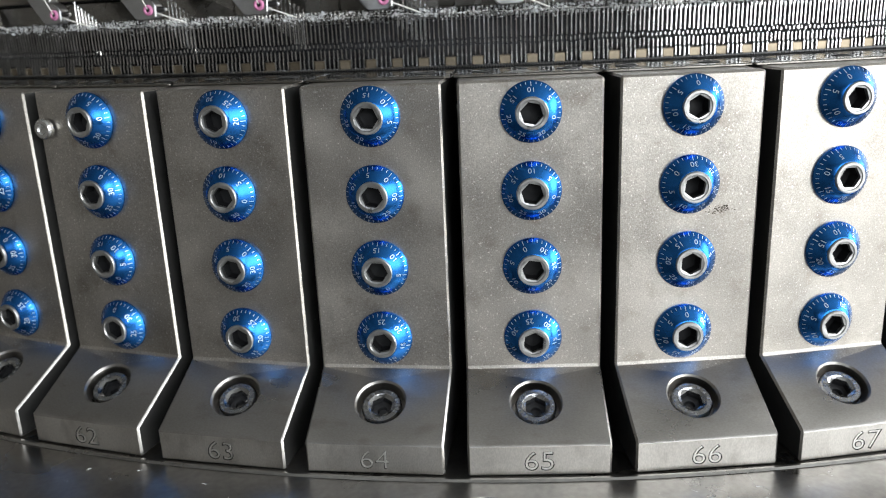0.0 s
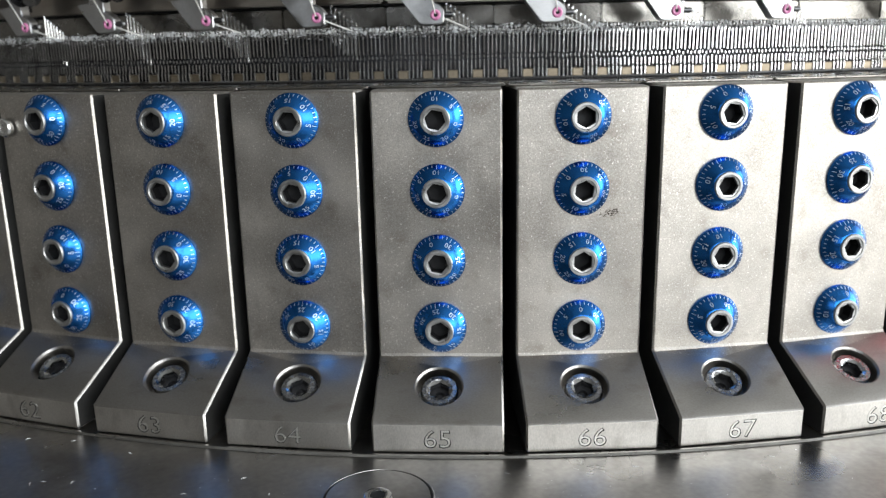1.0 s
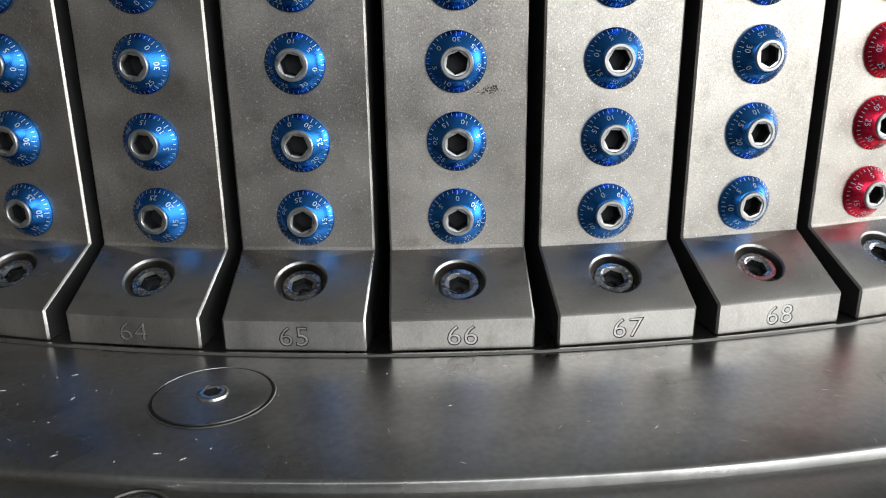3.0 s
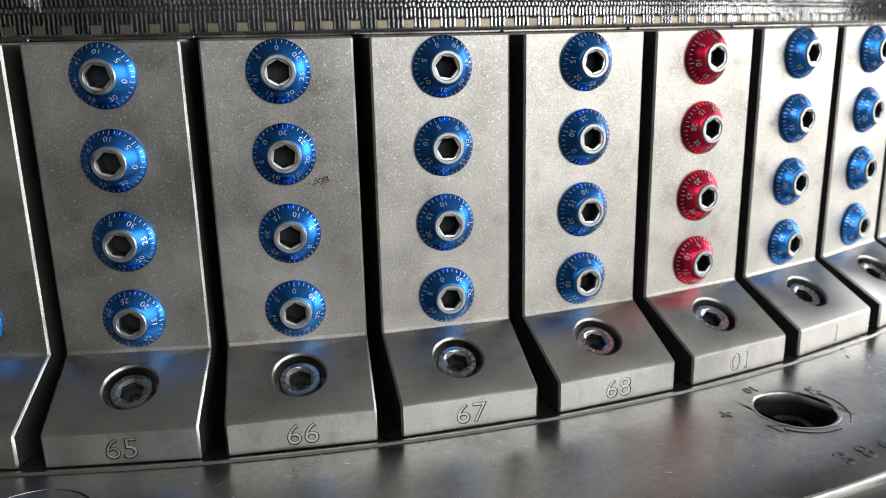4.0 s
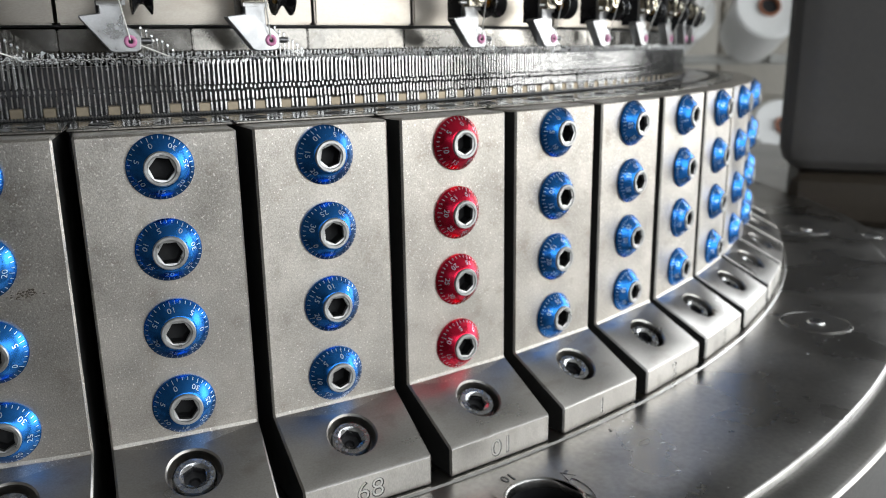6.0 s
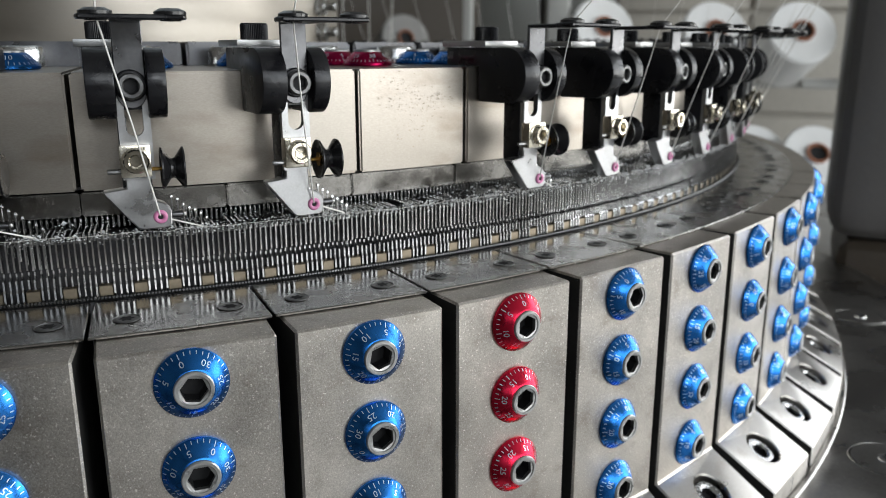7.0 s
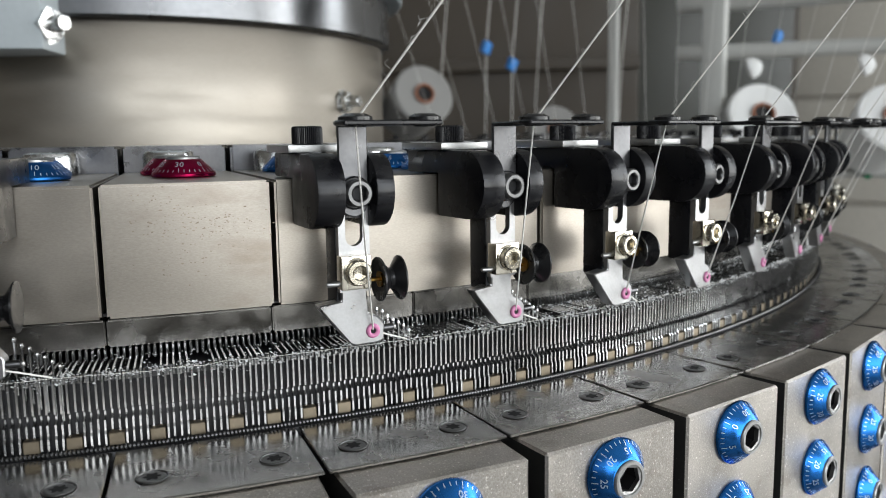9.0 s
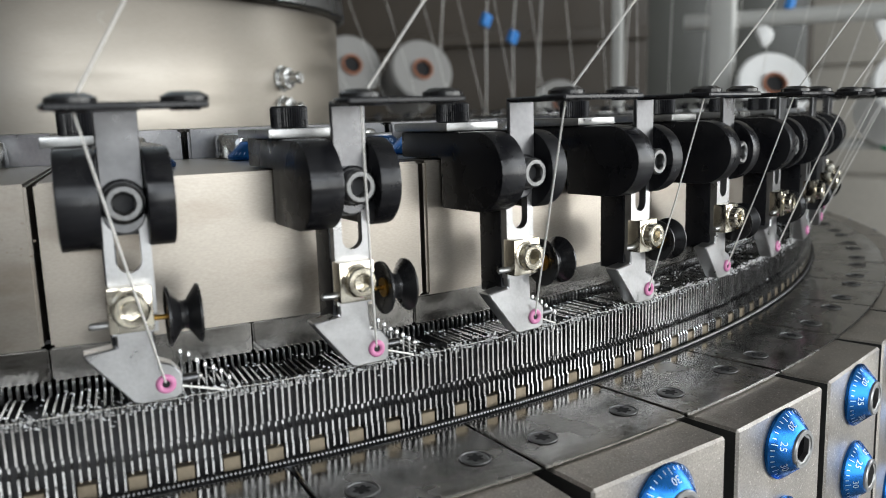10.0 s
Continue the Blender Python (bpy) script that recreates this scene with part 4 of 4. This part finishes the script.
def plate_with_slot():
    """The lower strip: a flat bar with a long open slot near its top."""
    u0, u1, z0, z1 = -0.0101, -0.0022, 0.1440, 0.1655
    cx = (u0 + u1) / 2
    inner = [(cx + 0.0022 * math.cos(radians(a)), 0.1574 + 0.0022 * math.sin(radians(a))) for a in range(180, 361, 20)] + [(cx + 0.0022, 0.1645), (cx - 0.0022, 0.1645)]
    outer = [(u0, z1), (u0, z0), (u1, z0), (u1, z1)]
    bm = bmesh.new()
    def face(y):
        o = [bm.verts.new((x, y, z)) for x, z in outer]
        i = [bm.verts.new((x, y, z)) for x, z in inner]
        return o, i
    fo, fi = face(-0.4628)
    bo, bi = face(-0.4608)
    n = len(inner)
    for o, i in ((fo, fi), (bo, bi)):
        bm.faces.new((o[0], o[1], i[0], i[-1]))
        for q in range(n // 2 - 1):
            bm.faces.new((o[1], i[q + 1], i[q]))
        h = n // 2 - 1
        bm.faces.new((o[1], o[2], i[h]))
        for q in range(h, n - 3):
            bm.faces.new((o[2], i[q + 1], i[q]))
        bm.faces.new((o[2], o[3], i[n - 2], i[n - 3]))
        bm.faces.new((o[3], o[0], i[n - 1], i[n - 2]))
    for a, b in ((fo, bo), (fi, bi)):
        for q in range(len(a)):
            j = (q + 1) % len(a)
            bm.faces.new((a[q], a[j], b[j], b[q]))
    return mesh_of(bm, "slotted_strip", SILVER, 30)


def torus_mesh(name, big, small, mat, n=20, m=10):
    verts, faces = [], []
    for i in range(n):
        a = 2 * math.pi * i / n
        for j in range(m):
            b = 2 * math.pi * j / m
            verts.append(((big + small * math.cos(b)) * math.cos(a), (big + small * math.cos(b)) * math.sin(a), small * math.sin(b)))
            faces.append((i * m + j, ((i + 1) % n) * m + j, ((i + 1) % n) * m + (j + 1) % m, i * m + (j + 1) % m))
    return raw_mesh(name, verts, faces, mat, 60)


GUIDE = Vector((-0.0128, -0.4850, 0.1845))
EYE_AT = Vector((-0.0018, -0.4626, 0.1337))


def yarn_feeder():
    f = tagged(put("yarn_feeder", None, None, ring(70)), "black clamp holding a steel yarn feeder with pink eyelet", "yarn feeder", "yarn feeders round the machine")
    put("clamp_body", dee(-0.0168, -0.0100, "clamp_body"), f)
    put("clamp_cheek", dee(-0.0025, 0.0021, "clamp_cheek"), f)
    put("clamp_core", box_mesh("clamp_core", (-0.0102, -0.4618, 0.1620), (-0.0023, -0.4450, 0.1765), BLACKOX), f)
    put("clamp_plate", box_mesh("clamp_plate", (-0.0188, -0.4527, 0.1777), (-0.0040, -0.4300, 0.1796), SOCKET, 0.0003), f, None, "bright bare steel plate")
    put("knurled_screw", lathe_mesh("knurled_screw", [(0.0034, 0), (0.0039, 0.0002, "k"), (0.0039, 0.0042, "k"), (0.0035, 0.0046), (0.0022, 0.0046), (0.0018, 0.0036, "h"), (0, 0.0034)], 96, BLACKOX, 25), f, Matrix.Translation((-0.0119, -0.4455, 0.1796)), "black knurled cap screw")
    # upright strip of the guide arm, rounded below
    cx = -0.0062
    strip = [(cx - 0.0036, 0.1842), (cx - 0.0036, 0.1660)] + [(cx + 0.0036 * math.cos(radians(a)), 0.1660 + 0.0036 * math.sin(radians(a))) for a in range(200, 341, 20)] + [(cx + 0.0036, 0.1660), (cx + 0.0036, 0.1842)]
    put("guide_strip", prism_mesh("guide_strip", strip, -0.4640, -0.4628, "y", DARKSTEEL, 0.0002, 1), f)
    tee = [(cx - 0.0036, -0.4628), (cx - 0.0036, -0.4805), (-0.0165, -0.4815), (-0.0172, -0.4850), (-0.0165, -0.4885), (0.0058, -0.4885), (0.0066, -0.4850), (0.0058, -0.4815), (cx + 0.0036, -0.4805), (cx + 0.0036, -0.4628)]
    arm = put("guide_arm", prism_mesh("guide_arm", tee, 0.1836, 0.1847, "z", BLACKOX, 0.0003, 1), f)
    bush = lathe_mesh("guide_bush", [(0.0008, -0.0012), (0.0022, -0.0012), (0.0026, -0.0006), (0.0036, 0.0002), (0.0036, 0.0009), (0.0022, 0.0016), (0.0009, 0.0016), (0.0008, -0.0012)], 20, PLASTIC)
    put("guide_bush", bush, arm, Matrix.Translation(GUIDE))
    put("guide_bush", bush, arm, Matrix.Translation((0.0030, -0.4850, 0.1845)))
    cap = lathe_mesh("cap_screw", [(0.0033, 0.0), (0.0033, 0.0030), (0.0029, 0.0034), (0.0021, 0.0034), (0.0019, 0.0032), (0.00165, 0.0030, "h"), (0.00165, 0.0008, "h"), (0, 0.0006)], 24, GREYCAP, 30)
    cap_bore = lathe_mesh("bore", [(0.0016, 0.0016, "h"), (0.0, 0.0015)], 24, RECESS_SHADE, 0)
    put("bore", cap_bore, put("cap_screw", cap, f, Matrix.Translation((-0.0063, -0.4652, 0.1682)) @ DIAL_OUT))
    put("cap_washer", lathe_mesh("cap_washer", [(0, 0), (0.0040, 0), (0.0040, 0.0010), (0.0036, 0.0013), (0, 0.0013)], 24, BLACKOX), f, Matrix.Translation((-0.0063, -0.4640, 0.1682)) @ DIAL_OUT)
    put("slotted_strip", plate_with_slot(), f)
    put("strip_spine", box_mesh("strip_spine", (-0.0103, -0.4607, 0.1400), (-0.0080, -0.4530, 0.1600), BLACKOX, 0.0003), f)
    put("small_clamp", box_mesh("small_clamp", (-0.0106, -0.4660, 0.1450), (-0.0030, -0.4620, 0.1533), NICKEL, 0.0005), f, None, "nickel plated clamp block")
    small = lathe_mesh("nickel_screw", [(0.0034, 0.0), (0.0034, 0.0004), (0.0030, 0.0006), (0.0031, 0.0024), (0.0028, 0.0028), (0.0019, 0.0028), (0.00145, 0.0025, "h"), (0.00145, 0.0010, "h"), (0, 0.0009)], 24, NICKEL, 30)
    put("nickel_screw", small, f, Matrix.Translation((-0.0068, -0.4658, 0.1494)) @ DIAL_OUT)
    put("side_pin", lathe_mesh("side_pin", [(0, 0), (0.0007, 0), (0.0007, 0.0030), (0.0005, 0.0034), (0, 0.0034)], 10, SOCKET), f, Matrix.Translation((-0.0104, -0.4640, 0.1465)) @ Matrix.Rotation(radians(-90), 4, "Y"))
    put("axle", lathe_mesh("axle", [(0, 0), (0.0005, 0), (0.0005, 0.0072), (0, 0.0072)], 10, BRASS), f, Matrix.Translation((-0.0032, -0.4640, 0.1468)) @ Matrix.Rotation(radians(90), 4, "Y"))
    roller = put("yarn_roller", lathe_mesh("yarn_roller", [(0.0, -0.0022), (0.0022, -0.0022), (0.0050, -0.0030), (0.0055, -0.0029), (0.0055, -0.0025), (0.0028, -0.0006), (0.0026, 0.0), (0.0028, 0.0006), (0.0055, 0.0025), (0.0055, 0.0029), (0.0050, 0.0030), (0.0, 0.0022)], 32, PLASTIC, 30), f, Matrix.Translation((0.0022, -0.4640, 0.1468)) @ Matrix.Rotation(radians(90), 4, "Y"), "black grooved roller")
    put("hub", lathe_mesh("hub", [(0, 0), (0.0020, 0), (0.0019, 0.0005), (0.0, 0.0005)], 20, BRASS), roller, Matrix.Translation((0, 0, -0.0027)), "brass hub")
    foot = [(-0.0096, 0.1458), (-0.0096, 0.1418), (-0.0154, 0.1411), (-0.0150, 0.1402), (-0.0076, 0.1309), (-0.0062, 0.1304), (-0.0002, 0.1306), (0.0010, 0.1313), (0.0012, 0.1352), (-0.0004, 0.1372), (-0.0029, 0.1383), (-0.0032, 0.1458)]
    put("feeder_foot", prism_mesh("feeder_foot", foot, -0.4625, -0.4585, "y", SILVER, 0.0003, 1), f)
    put("nozzle", lathe_mesh("nozzle", [(0, -0.0016), (0.0009, -0.0016), (0.0010, 0.0), (0.0009, 0.0014), (0, 0.0014)], 12, DARKSTEEL), f, Matrix.Translation((0.0026, -0.4612, 0.1338)) @ Matrix.Rotation(radians(90), 4, "Y"), "dark steel nozzle")
    put("nozzle_tip", lathe_mesh("nozzle_tip", [(0, -0.0006), (0.0005, -0.0004), (0.0006, 0.0), (0.0005, 0.0004), (0, 0.0006)], 10, SOCKET), f, Matrix.Translation((0.0044, -0.4612, 0.1338)))
    put("eyelet", torus_mesh("eyelet", 0.00125, 0.00062, PINK), f, Matrix.Translation(EYE_AT) @ DIAL_OUT, "pink ceramic eyelet")
    put("eyelet_hole", lathe_mesh("eyelet_hole", [(0.0008, 0.0), (0.0, 0.0)], 12, RECESS_SHADE, 0), f, Matrix.Translation(EYE_AT + Vector((0, -0.0002, 0))) @ DIAL_OUT)
    return f


feeder = yarn_feeder()
feeders = [70]
for k in list(range(71, 104)) + list(range(35, 69)):
    copy_thing(feeder, ring(k))
    feeders.append(k)

# needles lifted beside each feeder, with their hooks up
lift_me = lathe_mesh("lifted_needle", [(0.00028, -0.012), (0.00028, 0.0), (0.00045, 0.0002), (0.00045, 0.0008), (0.0002, 0.0012), (0, 0.0012)], 6, NEEDLE)
for k in feeders:
    if not 60 < k < 84:
        continue
    for i in range(7):
        h = 0.1372 - 0.0011 * i + random.uniform(-0.0003, 0.0003)
        put("lifted_needle", lift_me, cyl, ring(k + 0.03 + i * SLOT * 1.0, 0.4560, 0.0005, h))

# ---- yarns ----
def yarn_source(k):
    """Where a feeder's yarn comes from, high and outside."""
    step = 0.0 if k <= 68 else 2.0
    return ring(k + step, 0.63 if k == 70 else 0.60, 0, 0.40) @ Vector((0, 0, 0))


def yarn(k):
    base = ring(k)
    g, e = base @ GUIDE, base @ EYE_AT
    far = yarn_source(k)
    high = g + (far - g) * 2.6
    mid = g.lerp(e, 0.5) + Vector((random.gauss(0, 0.0003), random.gauss(0, 0.0003), 0))
    tail = ring(k + 0.22, 0.4578, 0, 0.1292) @ Vector((0, 0, 0))
    pts = [high, g.lerp(high, 0.5) + Vector((0, 0, -0.002)), g, mid, e + (g - e).normalized() * 0.0005, e, tail]
    tagged(put("yarn", tube_mesh("yarn", pts, 0.00022, YARN, 6)), "thin white yarn running down to a feeder", "yarn", "yarns running down to the feeders")


for k in feeders:
    yarn(k)
# loose fibres on a few yarns
for k in range(66, 76):
    if k == 69:
        continue
    g = ring(k) @ GUIDE
    far = yarn_source(k)
    fz = new("yarn_fuzz", None)
    for i in range(5):
        c = g.lerp(far, random.uniform(0.0, 0.25))
        pts = [c]
        for q in range(4):
            pts.append(pts[-1] + Vector((random.gauss(0, 0.0006), random.gauss(0, 0.0006), random.gauss(0, 0.0006))))
        put("fibre", tube_mesh("fibre", pts, 0.00004, YARN, 3), fz)
    tagged(fz, "fine loose fibres clinging to a yarn", "fuzz", "loose fibres on the yarns")

# ---- machine leg column ----
col = tagged(put("machine_column", None, None, pose(0.604, -0.330, 0, 0, 0, -58)), "tall dark grey enamelled machine column", "column")
put("shaft", box_mesh("shaft", (-0.085, -0.085, 0.02), (0.085, 0.085, 2.4), COLUMN, 0.03, 5), col)
put("foot_collar", box_mesh("foot_collar", (-0.075, -0.075, -0.03), (0.075, 0.075, 0.0205), DARKM, 0.02, 3), col)

# ---- background: creel with cones, posts, panels ----
cone_rows = [(0.025, 0.0), (0.029, 0.004), (0.074, 0.002), (0.080, 0.008), (0.072, 0.145), (0.065, 0.151), (0.0, 0.151)]
cone_me = lathe_mesh("wound_yarn", cone_rows, 40, CONE)
shaded_cone_me = lathe_mesh("wound_yarn", cone_rows, 40, SHADED_CONE)
core_me = lathe_mesh("paper_core", [(0.0255, -0.006), (0.0265, -0.004), (0.0265, 0.02), (0.021, 0.02), (0.021, -0.005), (0.0255, -0.006)], 24, CORE)
coredark_me = lathe_mesh("core_inside", [(0.021, 0.004), (0.0, 0.006)], 24, RECESS_SHADE)


def yarn_cone(p, aim, wound):
    base = tagged(put("yarn_cone", None), "white wound yarn cone with an orange core", "yarn cone", "yarn cones on the creel")
    d = (Vector(aim) - Vector(p)).normalized()
    base.matrix_basis = Matrix.Translation(p) @ d.to_track_quat("Z", "Y").to_matrix().to_4x4() @ Matrix.Rotation(math.pi, 4, "X")
    put("wound_yarn", wound, base)
    put("paper_core", core_me, base)
    put("core_inside", coredark_me, base)
    return base


AIM = Vector((0.75, -0.75, 1.0))
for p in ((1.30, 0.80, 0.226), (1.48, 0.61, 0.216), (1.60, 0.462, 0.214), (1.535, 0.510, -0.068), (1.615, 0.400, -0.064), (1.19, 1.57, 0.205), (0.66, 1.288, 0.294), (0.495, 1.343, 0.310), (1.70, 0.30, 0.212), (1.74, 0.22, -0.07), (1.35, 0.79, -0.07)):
    # Cones at the back take the darkened yarn for the shade they stand in.
    c = yarn_cone(p, AIM, shaded_cone_me if p[1] > 1.2 else cone_me)
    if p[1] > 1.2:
        tagged(c, "wound yarn cone with an orange core, darkened for shade")
    back = Vector(p) - (AIM - Vector(p)).normalized() * 0.15
    floor_z = 0.09 if p[2] > 0.1 else -0.205
    peg = tube_mesh("peg", [Vector(p) - (AIM - Vector(p)).normalized() * 0.02, back, (back.x, back.y, floor_z)], 0.007, DARKM, 8)
    put("peg", peg, c, c.matrix_basis.inverted())
    arm = tube_mesh("creel_arm", [(back.x - 0.10, back.y + 0.11, floor_z), (back.x + 0.10, back.y - 0.11, floor_z)], 0.013, FRAMEM, 10)
    tagged(put("creel_rail", arm), "pale grey steel creel rail", "rail", "creel rails")


def creel_post(x, y, w, name="creel_post", mat=None):
    tagged(put(name, box_mesh(name, (-w / 2, -w / 2, FLOOR), (w / 2, w / 2, 2.6), mat or FRAMEM, 0.004), None, pose(x, y, 0, 0, 0, 40)), "pale grey painted steel creel post", "post", "creel posts")


creel_post(1.045, 1.02, 0.022)
creel_post(1.24, 0.90, 0.050)
creel_post(1.93, 0.30, 0.045)
creel_post(1.36, 1.03, 0.03)


def rail(a, b, r, name, label):
    tagged(put(name, tube_mesh(name, [a, b], r, FRAMEM, 10)), label, "rail", "creel rails")


rail((1.30, 1.12, 0.39), (2.1, 0.25, 0.37), 0.020, "creel_rail", "pale grey steel creel rail")
rail((1.30, 1.12, 0.52), (2.1, 0.25, 0.50), 0.030, "creel_rail", "pale grey steel creel rail")
knob_me = lathe_mesh("tension_knob", [(0, 0), (0.020, 0), (0.024, 0.006), (0.020, 0.02), (0.008, 0.03), (0, 0.03)], 20, CONE)
clip_me = box_mesh("blue_clip", (-0.014, -0.008, -0.016), (0.014, 0.008, 0.016), BLUEPL, 0.005)
for i, (x, y, z) in enumerate(((1.287, 0.84, 0.327), (1.447, 0.68, 0.322), (1.587, 0.51, 0.317))):
    tagged(put("tension_knob", knob_me, None, Matrix.Translation((x, y, z)) @ pose(0, 0, 0, 70, 0, 40)), "pale round yarn tension knob", "knob", "tension knobs")
for i, (x, y, z) in enumerate(((0.875, 1.225, 0.365), (0.815, 1.25, 0.408), (0.72, 1.32, 0.36), (1.12, 1.10, 0.37), (0.95, 1.22, 0.43))):
    strand = tagged(put("creel_yarn", tube_mesh("creel_yarn", [(x - 0.02 * i, y, FLOOR + 0.02), (x, y, z), (x + 0.16, y - 0.03, 2.2)], 0.0012, YARN, 5)), "white yarn strand standing taut at the creel", "yarn", "yarn strands at the creel")
    if i < 2:
        put("blue_clip", clip_me, strand, pose(x, y, z, 10, 20, 30), "small blue plastic clip")
for x, y, z in ((1.463, 0.943, 0.415), (1.657, 0.732, 0.409), (1.86, 0.51, 0.405)):
    tagged(put("blue_clip", clip_me, None, pose(x, y, z, 10, 20, 30)), "small blue plastic clip", "clip", "blue clips")
tagged(put("green_knob", lathe_mesh("green_knob", [(0, 0), (0.016, 0), (0.016, 0.012), (0, 0.014)], 20, GREENPL), None, Matrix.Translation((1.527, 0.724, 0.090)) @ pose(0, 0, 0, 80, 0, 40)), "small green plastic knob", "knob")
# dark neighbouring machine, doors and wall panels
dk = tagged(put("dark_cabinet", None, None, pose(0.95, 2.35, FLOOR, 0, 0, -28)), "dark brown neighbouring machine cabinet", "machine cabinet")
put("body", box_mesh("body", (-1.9, -0.25, 0), (0.86, 0.25, 2.3), DARKM, 0.01), dk)
put("shelf", box_mesh("shelf", (-1.9, -0.30, 1.36), (0.86, -0.251, 1.40), DARKM, 0.005), dk)
dr = tagged(put("panelled_door", None, None, pose(2.08, 1.80, FLOOR, 0, 0, -35)), "grey green panelled metal cabinet doors", "cabinet door")
for i in range(2):
    put("door_leaf", box_mesh("door_leaf", (-0.40 + i * 0.30, -0.03, 0), (-0.12 + i * 0.30, 0.03, 2.1), GLASSY, 0.008), dr)
put("door_frame", box_mesh("door_frame", (-0.43, 0.03, 0), (0.21, 0.08, 2.16), DARKM, 0.01), dr)
pn = tagged(put("wall_panels", None, None, pose(3.0, 1.30, FLOOR, 0, 0, -52)), "pale grey panelled partition behind the creel", "partition")
for i in range(5):
    for j in range(4):
        put("panel", box_mesh("panel", (-1.5 + i * 0.62, -0.03, j * 0.42 + 0.02), (-0.90 + i * 0.62, 0.0, j * 0.42 + 0.42), PANELM, 0.008), pn)
put("backing", box_mesh("backing", (-1.52, 0.001, 0), (1.62, 0.05, 3.0), PANELM), pn)
